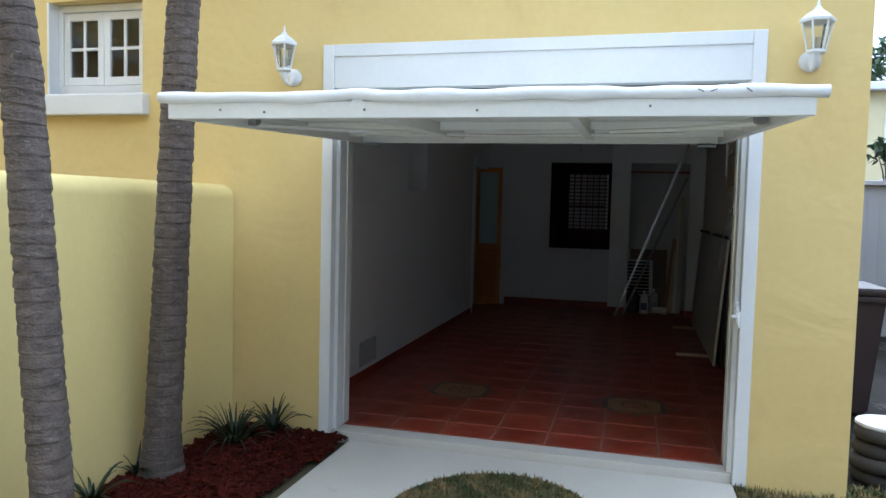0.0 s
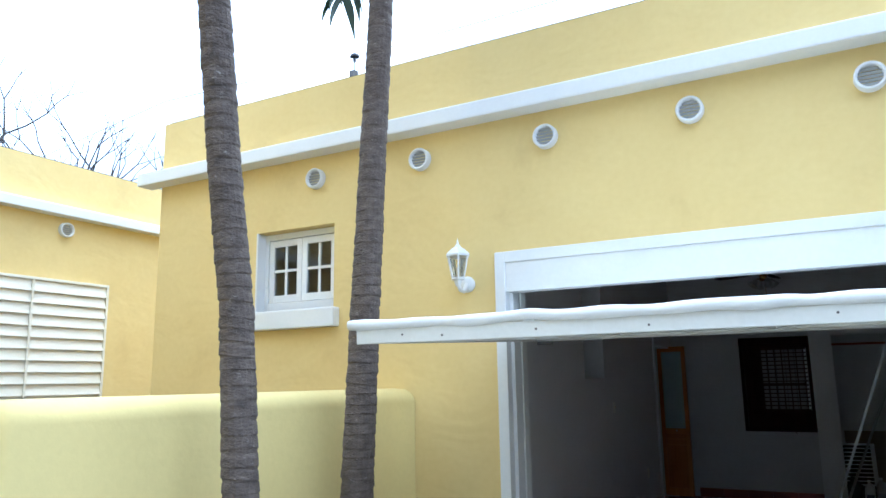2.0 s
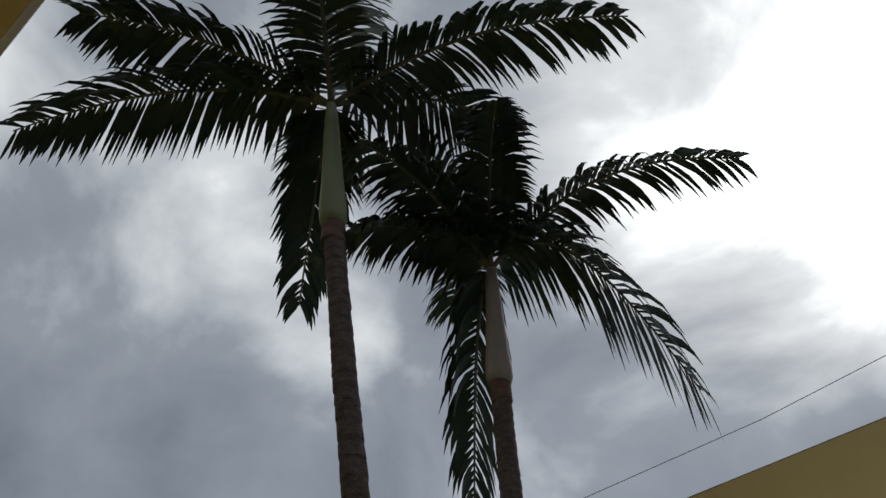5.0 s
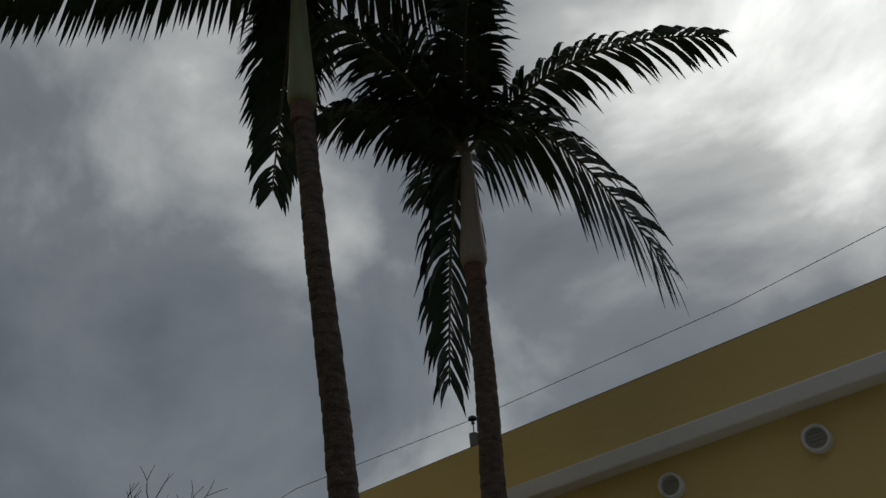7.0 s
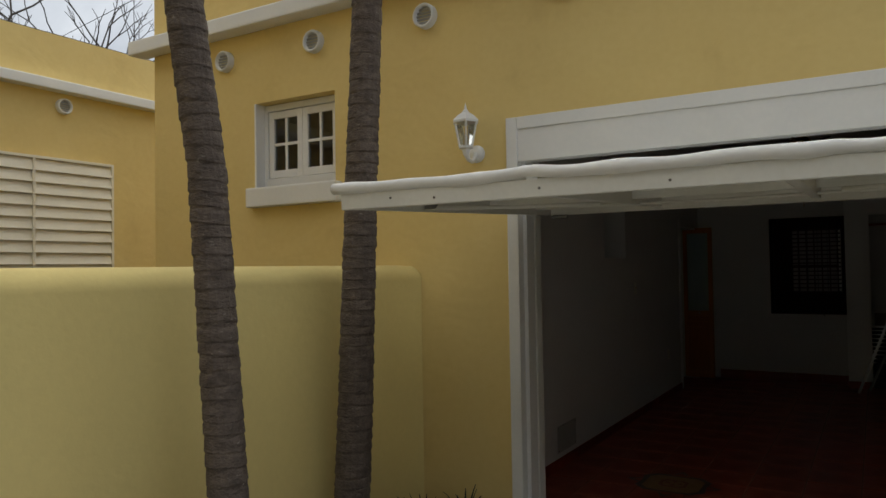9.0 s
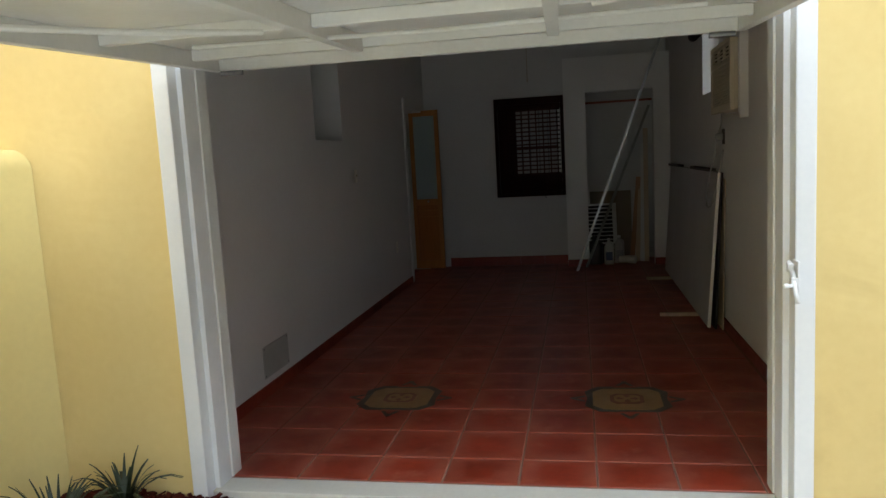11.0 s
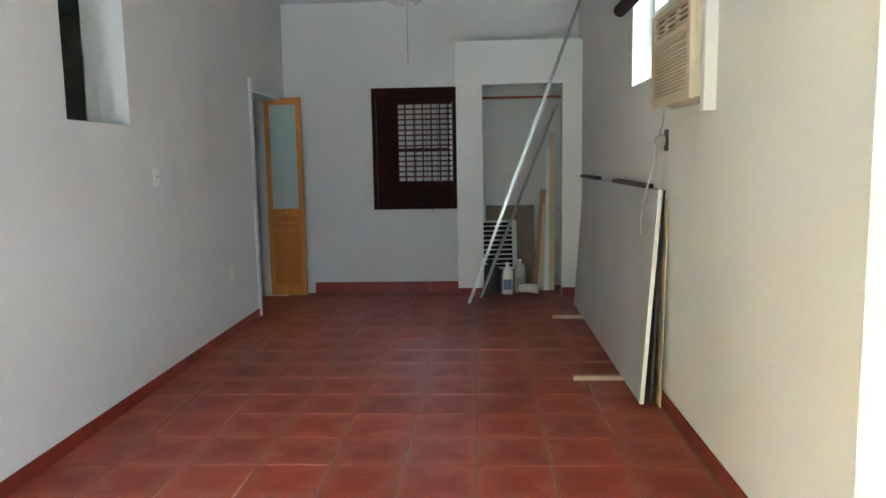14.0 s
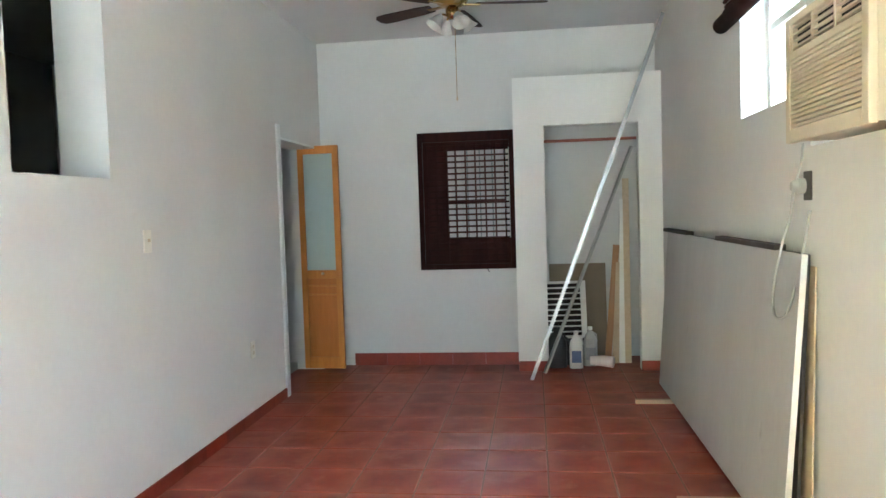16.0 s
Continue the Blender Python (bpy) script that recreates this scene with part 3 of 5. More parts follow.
# tracks and arms at the sides
for s in (-1, 1):
    arm = thing("door_track", (s * 1.40, 0.24, 0), "galvanised steel door track on the inside of the front wall", "door track", "garage door tracks")
    part("track", box(B(), -0.02, 0.02, 0.03, 0.06, 0.9, 2.3, 0.004), M_STEEL, arm)
latch = thing("door_latch", (1.258, -0.035, 0.95), "white painted slide latch on the door jamb", "latch")
part("plate", box(B(), -0.004, 0.004, -0.05, 0.02, -0.075, 0.075, 0.003), M_WHITE, latch)
part("bolt", tube(B(), [(-0.014, 0.03, 0.062), (-0.016, -0.03, 0.03), (-0.016, -0.07, -0.045), (-0.012, -0.085, -0.075)], 0.009, 10), M_WHITE, latch, smooth=True)
for y, z in ((0.0, 0.046), (-0.045, 0.0)):
    part("keeper", box(B(), -0.028, -0.004, y - 0.009, y + 0.009, z - 0.016, z + 0.016, 0.004), M_WHITE, latch)
part("knob", lathe(B(), [(0, 0), (0.007, 0), (0.006, 0.012), (0.012, 0.02), (0.009, 0.03), (0, 0.032)], 12, pose(-0.024, -0.055, -0.015, 0, -90)), M_WHITE, latch, smooth=True)

# small casement window
win = thing("window_1", (-3.12, 0.10, 2.26), "white wooden casement window with six-pane sashes", "window", kind="structure")
w0, w1, wz0, wz1 = -0.405, 0.398, 0.0, 0.655
for a, b, c, d in ((w0, w0 + 0.05, wz0, wz1), (w1 - 0.05, w1, wz0, wz1), (w0 + 0.05, w1 - 0.05, wz1 - 0.05, wz1), (w0 + 0.05, w1 - 0.05, wz0, wz0 + 0.07)):
    part("window_frame", box(B(), a, b, -0.01, 0.08, c, d, 0.004), M_WHITE, win)
for s0, s1 in ((w0 + 0.055, -0.006), (-0.002, w1 - 0.055)):
    sash = part("sash", box(B(), s0, s0 + 0.05, 0.0, 0.045, 0.075, wz1 - 0.055, 0.004), M_WHITE, win)
    for q in (box(B(), s1 - 0.05, s1, 0.0, 0.045, 0.075, wz1 - 0.055, 0.004), box(B(), s0 + 0.05, s1 - 0.05, 0.0, 0.045, 0.075, 0.135, 0.004), box(B(), s0 + 0.05, s1 - 0.05, 0.0, 0.045, wz1 - 0.11, wz1 - 0.055, 0.004)):
        part("rail", q, M_WHITE, sash)
    gx = (s0 + 0.05 + s1 - 0.05) / 2
    part("glazing_bar", box(B(), gx - 0.011, gx + 0.011, 0.008, 0.036, 0.135, wz1 - 0.11, 0.003), M_WHITE, sash)
    for k in (1,):
        zz = 0.135 + k * (wz1 - 0.245) / 2
        part("glazing_bar", box(B(), s0 + 0.05, gx - 0.011, 0.008, 0.036, zz - 0.011, zz + 0.011, 0.003), M_WHITE, sash)
        part("glazing_bar", box(B(), gx + 0.011, s1 - 0.05, 0.008, 0.036, zz - 0.011, zz + 0.011, 0.003), M_WHITE, sash)
    part("pane", box(B(), s0 + 0.05, s1 - 0.05, 0.018, 0.022, 0.135, wz1 - 0.11), M_GLASS, win).visible_shadow = False
tagged(part("trim_window_sill", box(B(), -3.56, -2.665, -0.075, 0.10, 2.10, 2.25, 0.012), M_WHITE), "deep white painted window sill", "window sill", kind="structure")
tagged(part("trim_window_reveal", box(B(), -3.527, -3.510, -0.003, 0.095, 2.252, 2.918), M_WHITE), "white painted window reveal", "window reveal", kind="structure")


def wall_lantern(x, z):
    t = thing("wall_lantern", (x, 0, z), "white six-sided glass wall lantern beside the garage door", "wall lamp", "lanterns beside the garage door")
    c = -0.15
    part("backplate", lathe(B(), [(0, 0.0), (0.055, 0.0), (0.058, 0.012), (0.035, 0.026), (0, 0.03)], 20, pose(0, 0, -0.02, 90)), M_WHITE, t, smooth=True)
    part("arm", tube(B(), [(0, -0.02, -0.02), (0, -0.07, -0.075), (0, -0.12, -0.07), (0, c, -0.03)], [0.016, 0.014, 0.013, 0.018], 10), M_WHITE, t, smooth=True)
    part("gallery", lathe(B(), [(0, -0.05), (0.018, -0.045), (0.03, -0.01), (0.05, 0.0), (0.05, 0.014), (0, 0.014)], 6, pose(0, c, 0)), M_WHITE, t)
    for k in range(6):
        a = 2 * math.pi * k / 6
        p0 = (0.046 * math.cos(a), c + 0.046 * math.sin(a), 0.012)
        p1 = (0.076 * math.cos(a), c + 0.076 * math.sin(a), 0.16)
        part("post", tube(B(), [p0, p1], 0.0055, 6), M_WHITE, t)
    part("glass", lathe(B(), [(0.040, 0.014), (0.069, 0.16)], 6, pose(0, c, 0)), M_CLEAR, t, "clear glass panes")
    part("candle", lathe(B(), [(0, 0.014), (0.012, 0.014), (0.012, 0.08), (0, 0.085)], 12, pose(0, c, 0)), M_CREAM, t, "cream lamp socket")
    part("roof", lathe(B(), [(0.0, 0.158), (0.088, 0.158), (0.090, 0.172), (0.055, 0.205), (0.024, 0.225), (0.020, 0.235), (0.010, 0.245), (0.008, 0.26), (0.0, 0.29)], 6, pose(0, c, 0)), M_WHITE, t)
    return t


lan = wall_lantern(-1.55, 2.355)
copy_thing(lan, pose(1.555, 0, 2.375))


# low garden wall with rounded top
def garden_wall():
    bm = B()
    x0, x1, r = -2.32, -2.05, 0.05
    prof = [(x1, -0.3), (x1, 1.53)]
    for k in range(1, 9):
        a = math.pi / 2 * k / 8
        prof.append((x1 - 0.13 + 0.13 * math.cos(a), 1.53 + 0.10 * math.sin(a)))
    for k in range(1, 7):
        a = math.pi / 2 * k / 6
        prof.append((x0 + 0.06 - 0.06 * math.sin(a), 1.57 + 0.06 * math.cos(a)))
    prof.append((x0, -0.3))
    ys = [-2.86, -2.83, -2.5, -2.0, -1.5, -1.0, -0.6, -0.35, -0.2, -0.1, -0.003]
    rows = []
    for i, y in enumerate(ys):
        fl = max(0.0, (y + 0.2) / 0.2) ** 2 * 0.06      # coved into the house wall
        ins = 0.03 if i == 0 else 0.0
        rows.append([bm.verts.new((x + (fl if x > -2.15 else 0) - (ins if x > -2.2 else -ins), y, z - ins)) for x, z in prof])
    for a, b in zip(rows, rows[1:]):
        for k in range(len(prof) - 1):
            bm.faces.new((a[k], a[k + 1], b[k + 1], b[k]))
    bm.faces.new(rows[0])
    return tagged(part("garden_wall", bm, M_WALLY, smooth=True), "low yellow stucco garden wall with rounded top", "wall", kind="structure")


garden_wall()

# left wing: a yellow wall with ledge, shutters and dark window
XW = -6.75
wall("wall_wing", "x", XW - 0.25, XW, -9.0, 7.6, -0.3, 4.145, [(-2.6, -0.80, 1.50, 2.85)], M_YELLOW, "yellow stucco wall of the neighbouring wing")
ledge("trim_ledge_wing", "x", XW, -9.0, 7.6, 3.53, 3.64, 0.13, "white painted ledge along the wing's parapet")
tagged(part("trim_coping_wing", box(B(), XW - 0.23, XW - 0.03, -9.0, 7.6, 4.145, 4.165, 0.008), M_DKEDGE), "dark roofing felt edge on the wing's parapet", "coping", kind="structure")


def shutter(y0, y1, z0, z1, bars):
    t = thing("louvred_shutter", (XW, (y0 + y1) / 2, z0), "cream slatted metal shutter fixed to the yellow wall", "shutter", "slatted shutters on the wing")
    h, w = z1 - z0, (y1 - y0) / 2
    for a, b, c, d in ((-w, -w + 0.03, 0, h), (w - 0.03, w, 0, h), (-w + 0.03, w - 0.03, h - 0.03, h), (-w + 0.03, w - 0.03, 0, 0.03)):
        part("frame", box(B(), 0.002, 0.045, a, b, c, d, 0.004), M_SHUTTER, t)
    part("backing", box(B(), 0.002, 0.010, -w + 0.03, w - 0.03, 0.03, h - 0.03), M_SHUTTER, t)
    n = int(round((h - 0.06) / 0.124))
    for k in range(n):
        zz = 0.03 + (k + 0.5) * (h - 0.06) / n
        part("slat", box(B(), -0.004, 0.004, -w + 0.031, w - 0.031, -0.064, 0.064, 0.002, Matrix.Translation((0.03, 0, zz)) @ Matrix.Rotation(radians(-13), 4, "Y")), M_SHUTTER, t)
    for yb in bars:
        part("mullion", box(B(), 0.040, 0.052, yb - 0.014, yb + 0.014, 0.03, h - 0.03, 0.003), M_SHUTTER, t)
    return t


shutter(-0.78, 0.97, 1.20, 2.83, (-0.03,))
shutter(-2.75, -0.80, 0.1, 1.45, (0.0, 0.9))
wdark = thing("window_2", (XW - 0.12, -1.7, 1.50), "dark window in the wing with a cream frame", "window", kind="structure")
for a, b, c, d in ((-0.9, -0.84, 0, 1.349), (0.84, 0.9, 0, 1.349), (-0.84, 0.84, 1.28, 1.349), (-0.84, 0.84, 0, 0.05)):
    part("window_frame", box(B(), 0.0, 0.10, a, b, c, d, 0.004), M_SHUTTER, wdark)
part("pane", box(B(), 0.02, 0.026, -0.84, 0.84, 0.05, 1.28), M_GLASS, wdark)
# blackened wall gives the wing room its darkness by colour
slab("wall_wing_inside", XW - 2.0, XW - 1.9, -3.2, 0.0, 0, 4, M_DARK, "near-black wall in place of the unlit room behind the wing window", "wall")

# tall house behind, eave only
wall("wall_rear_house", "y", -6.2, -5.9, -9.0, -2.2, -0.3, 7.2, [], M_YELLOW, "tall yellow stucco house wall")
slab("trim_rear_house_eave", -9.0, -2.0, -5.9, -4.79, 7.2, 7.32, M_YELLOW, "yellow painted eave soffit", "eave")
slab("trim_rear_house_gutter", -9.0, -2.0, -4.79, -4.72, 7.19, 7.33, M_WHITE, "white gutter along the eave", "gutter", 0.015)


# added out of view: dark house block that keeps low sky light out of the garage
opp = thing("opposite_house", (2.0, -11.0, -0.12), "unseen dark house block added to cut low sky light into the garage", "house")
part("wall", box(B(), -12, 14, -6, 0, 0, 7.0), M_GREYWALL, opp)
part("roof", box(B(), -12.4, 14.4, -6.4, 0.4, 7.002, 7.25, 0.03), M_WHITE, opp)
for xx in (-7, -3.5, 0, 3.5, 7):
    for zz in (0.9, 4.0):
        wnd = part("window", box(B(), xx, xx + 1.2, 0.001, 0.04, zz, zz + 1.4, 0.004), M_WHITE, opp)
        part("pane", box(B(), xx + 0.07, xx + 1.13, 0.041, 0.046, zz + 0.07, zz + 1.33), M_GLASS, wnd)


# ---- palms ----
def palm(name_label, trunk, ring, crown, r_base, r_top, shaft_mat, fronds, seed):
    rnd = random.Random(seed)
    base = Vector(trunk[0])
    t = thing("palm_tree", base, name_label, "palm tree", "palms in the mulch bed")
    cps = [Vector(p) for p in trunk] + [Vector(ring)]

    def at(z):
        for a, b in zip(cps, cps[1:]):
            if z <= b.z:
                u = max(0.0, (z - a.z) / (b.z - a.z))
                return a.lerp(b, u)
        return cps[-1]

    zt, seg = ring[2], 18
    bm, rings, z, k = B(), [], base.z, 0
    while z < zt:
        # each leaf scar is a slightly proud, uneven ring
        u = (z - base.z) / (zt - base.z)
        r = r_base + (r_top - r_base) * min(1, u * 1.15)
        r += 0.045 * max(0, 1 - (z - base.z) / 0.35) ** 2
        step = 0.052 + 0.02 * rnd.random() if u < 0.55 else 0.075 + 0.03 * rnd.random()
        tilt = rnd.uniform(-0.012, 0.012)
        ph = rnd.uniform(0, 6.28)
        for f, g in ((0.0, 0.995), (0.12, 1.045), (0.75, 1.014), (0.92, 0.985)):
            c = at(z + f * step) - base
            row = []
            for s in range(seg):
                a = 2 * math.pi * s / seg
                rr = r * g * (1 + 0.02 * math.sin(3 * a + ph) + 0.035 * (rnd.random() - 0.5))
                row.append(bm.verts.new((c.x + rr * math.cos(a), c.y + rr * math.sin(a), c.z + tilt * math.cos(a + ph))))
            rings.append(row)
        z += step
        k += 1
    for a, b in zip(rings, rings[1:]):
        for s in range(seg):
            bm.faces.new((a[s], a[(s + 1) % seg], b[(s + 1) % seg], b[s]))
    part("trunk", bm, M_BARK, t, "grey-brown ringed trunk")
    d = Vector(crown) - Vector(ring)
    bm = B()
    cone(bm, Vector(ring) - base - Vector((0, 0, 0.16)), Vector(ring) - base + Vector((0, 0, 0.03)), r_top * 1.07, r_top * 1.12, 20)
    part("old_leaf_scar", bm, M_BARKUP, t, "rust-brown leaf scar collar")
    prof = [(0, 1.15), (0.05, 1.36), (0.14, 1.34), (0.3, 1.15), (0.55, 0.96), (0.8, 0.8), (1.0, 0.55)]
    part("crownshaft", tube(B(), [Vector(ring) - base + d * a for a, _ in prof], [r_top * 1.05 * g for _, g in prof], 20), shaft_mat, t, "smooth swollen crownshaft", smooth=True)
    c0 = Vector(crown) - base
    for tip, lift, ll in fronds:
        tp = Vector(tip) - base
        ctrl = (c0 + tp) / 2 + Vector((0, 0, lift))
        bez = lambda u: c0 * (1 - u) ** 2 + ctrl * 2 * u * (1 - u) + tp * u * u
        pts = [bez(k / 16) for k in range(17)]
        fr = part("frond", tube(B(), pts, [0.022 * (1 - 0.85 * k / 16) + 0.003 for k in range(17)], 6), M_RACHIS, t)
        verts, faces = [], []
        n = 60
        for side in (-1, 1):
            for k in range(n):
                u = 0.05 + 0.95 * (k + rnd.random() * 0.5) / n
                if rnd.random() < 0.04:
                    continue
                p = bez(u)
                tan = (bez(min(1, u + 0.02)) - bez(max(0, u - 0.02))).normalized()
                lat = tan.cross(Vector((0, 0, 1)))
                lat = lat.normalized() if lat.length > 0.05 else Vector((1, 0, 0))
                up = lat.cross(tan).normalized()
                ln = ll * (0.45 + 0.75 * math.sin(math.pi * (0.18 + 0.72 * u))) * rnd.uniform(0.8, 1.1)
                ln *= 1.0 if u < 0.85 else 1.0 - 1.6 * (u - 0.85)
                w = 0.022 * rnd.uniform(0.65, 1.35)
                d0 = (lat * side * 0.85 + tan * (0.45 + 0.35 * u) + up * rnd.uniform(-0.15, 0.35)).normalized()
                q, prev, dd = p, None, d0
                i0 = len(verts)
                wide = tan * 1.0
                for j in range(5):
                    ww = w * (0.55, 1.0, 0.95, 0.6, 0.06)[j]
                    verts += [q - wide * ww, q + wide * ww]
                    dd = (dd + Vector((0, 0, -1)) * (0.24 + 0.16 * j) * rnd.uniform(0.7, 1.3)).normalized()
                    wide = (wide - dd * wide.dot(dd)).normalized()
                    q = q + dd * ln / 4
                for j in range(4):
                    a = i0 + 2 * j
                    faces.append((a, a + 1, a + 3, a + 2))
        me = bpy.data.meshes.new("leaf_fringe")
        me.from_pydata([tuple(v) for v in verts], [], faces)
        me.materials.append(M_LEAF)
        lf = new("leaf_fringe", me)
        lf.parent = fr
        tagged(lf, "dark green drooping leaflets", kind="stuff")
    return t


palm("tall palm with grey ringed trunk and green crownshaft", [(-1.53, -2.06, -0.1), (-1.548, -2.08, 0.4), (-1.575, -2.1, 0.97), (-1.592, -2.125, 1.5), (-1.605, -2.15, 2.0), (-1.607, -2.25, 2.6), (-1.585, -2.36, 3.25), (-1.54, -2.55, 4.07)],
     (-1.585, -2.70, 5.33), (-1.55, -2.85, 6.58), 0.080, 0.066, M_SHAFTG,
     [((-2.46, -2.25, 5.48), 0.9, 0.50), ((-3.55, -4.35, 6.65), 0.8, 0.55), ((-2.6, -4.5, 7.1), 0.5, 0.5), ((0.55, -2.1, 6.25), 0.8, 0.5), ((-1.4, -3.0, 8.6), 0.2, 0.5), ((-0.9, -1.2, 7.4), 0.6, 0.5), ((-3.2, -1.6, 7.6), 0.6, 0.5), ((-0.4, -4.3, 7.0), 0.6, 0.5)], 3)
palm("slender palm with pale grey crownshaft and dark fronds", [(-1.868, -0.96, -0.1), (-1.838, -0.98, 0.2), (-1.79, -1.0, 0.75), (-1.755, -1.0, 1.48), (-1.728, -1.0, 2.05), (-1.70, -1.0, 2.5), (-1.672, -1.0, 3.06), (-1.625, -1.0, 3.74)],
     (-1.585, -1.0, 4.945), (-1.52, -1.0, 6.11), 0.098, 0.072, M_SHAFT,
     [((0.6, -0.7, 6.0), 0.95, 0.46), ((-0.43, -0.2, 4.70), 1.70, 0.80), ((-2.0, -0.9, 4.15), 1.0, 0.54), ((-2.1, -2.1, 6.2), 0.45, 0.46), ((-0.6, -2.0, 6.6), 0.6, 0.46), ((-1.7, -1.7, 7.4), 0.2, 0.46), ((-1.5, -2.6, 6.3), 0.5, 0.46), ((-2.7, -0.1, 6.9), 0.5, 0.46)], 8)

# ---- garage interior ----
# back-left doorway: casing and folded half-glazed door
cas = thing("door_2", (XL, 5.63, 0), "white door casing at the side doorway", "door frame", kind="structure")
part("casing", box(B(), 0.0, 0.018, -0.07, 0.0, 0, 2.215, 0.004), M_WHITE, cas)
part("jamb", box(B(), -0.26, 0.0, -0.002, 0.02, 0, 2.12, 0.003), M_WHITE, cas)
part("head", box(B(), -0.26, 0.0, 0.02, 0.97, 2.10, 2.122, 0.003), M_WHITE, cas)


def bifold(x0, x1, y, z1):
    t = thing("folding_door", ((x0 + x1) / 2, y, 0.012), "honey pine half-glazed folding door leaf standing open", "door")
    w, h, g = (x1 - x0) / 2, z1 - 0.012, 0.94
    for s in (-1, 1):
        part("stile", box(B(), min(s * w, s * (w - 0.055)), max(s * w, s * (w - 0.055)), -0.017, 0.017, 0, h, 0.003), M_HONEY, t)
    for a, b in ((0, 0.11), (g - 0.08, g), (h - 0.075, h), (0.78, 0.80), (0.70, 0.715)):
        part("rail", box(B(), -w + 0.055, w - 0.055, -0.015, 0.015, a, b, 0.003), M_HONEY, t)
    # panels take the darkened pine so their recess reads in soft light
    part("panel", box(B(), -w + 0.056, w - 0.056, -0.003, 0.003, 0.11, 0.70), M_HONEY2, t)
    part("panel", box(B(), -w + 0.056, w - 0.056, -0.003, 0.003, 0.715, 0.78), M_HONEY2, t)
    part("panel", box(B(), -w + 0.056, w - 0.056, -0.003, 0.003, 0.80, g - 0.08), M_HONEY2, t)
    part("pane", box(B(), -w + 0.056, w - 0.056, -0.004, 0.004, g, h - 0.075), M_FROST, t, "pale green frosted glass")
    part("knob", lathe(B(), [(0, 0), (0.008, 0), (0.007, 0.012), (0.014, 0.02), (0.012, 0.03), (0, 0.033)], 12, pose(0.02, -0.016, g - 0.03, 90)), M_PALEWOOD, t)
    return t


b1 = bifold(-1.745, -1.345, 6.60, 2.125)
b1.rotation_euler = (0, 0, radians(-4))
slab("wall_side_room", -2.25, -2.17, 5.0, 7.0, -0.01, ZC, M_PLASTER, "pale wall in the side room beyond the doorway", "wall")

# back window: dark frame, lattice blind, outer grille
bw = thing("window_3", (-0.165, YB, 0.917), "dark-stained window frame with wooden slat blind and outer grille", "window", kind="structure")
hw, hh = 0.455, 1.30
for a, b, c, d in ((-hw, -hw + 0.045, 0, hh), (hw - 0.045, hw, 0, hh), (-hw + 0.045, hw - 0.045, 0, 0.05), (-hw + 0.045, hw - 0.045, hh - 0.09, hh)):
    part("window_frame", box(B(), a, b, -0.035, 0.0, c, d, 0.005), M_DKWOOD, bw)
part("sash_rail", box(B(), -0.38, 0.38, 0.10, 0.13, 0.62, 0.66), M_DKWOOD, bw)
part("shutter_leaf", box(B(), -hw + 0.046, -hw + 0.285, -0.012, 0.004, 0.05, hh - 0.09, 0.003), M_DKWOOD, bw)
part("bottom_leaf", box(B(), -hw + 0.285, hw - 0.046, -0.012, 0.004, 0.05, 0.29, 0.003), M_DKWOOD, bw)
part("top_leaf", box(B(), -hw + 0.285, hw - 0.046, -0.012, 0.004, hh - 0.16, hh - 0.09, 0.003), M_DKWOOD, bw)
for k in range(21):
    zz = 0.075 + k * (hh - 0.19) / 20
    part("slat", box(B(), -hw + 0.05, hw - 0.05, -0.028, -0.018, zz - 0.009, zz + 0.009, 0.002), M_BLIND, bw)
for k in range(9):
    xx = -hw + 0.085 + k * (2 * hw - 0.17) / 8
    part("blind_tape", box(B(), xx - 0.008, xx + 0.008, -0.033, -0.0285, 0.06, hh - 0.1), M_BLIND, bw)
part("pull_cord", tube(B(), [(0.18, -0.035, 0.06), (0.185, -0.038, 0.0), (0.20, -0.036, -0.03)], 0.004, 6), M_DKWOOD, bw)
grille = thing("window_grille", (-0.165, YB + 0.17, 0.985), "black iron security grille outside the back window", "grille")
for k in range(7):
    xx = -0.36 + 0.12 * k
    part("bar", box(B(), xx - 0.006, xx + 0.006, -0.006, 0.006, 0.003, 1.155), M_IRON, grille)
for zz in (0.2, 0.58, 0.96):
    part("cross_bar", box(B(), -0.375, 0.375, -0.012, -0.0065, zz - 0.008, zz + 0.008), M_IRON, grille)
# added above the sight line to darken the alley and the window light
slab("alley_shade_slab", -6, 3.0, 7.22, 8.7, 2.36, 2.46, M_CONC, "unseen slab added over the back alley to hold off sky light", "roof")
slab("backdrop_wall", -6, 3.0, 8.7, 8.9, -0.2, 2.22, M_CORRUG, "grey boundary wall behind the house", "wall")

# closet rod
rod = thing("closet_rod", (0.97, 6.72, 2.085), "reddish wooden closet rod across the closet", "closet rod")
part("rod", tube(B(), [(-0.52, 0, 0), (0.62, 0, 0)], 0.014, 12), mat("red_wood", (0.33, 0.10, 0.05), (0.26, 0.075, 0.04), rough=0.5), rod, smooth=True)


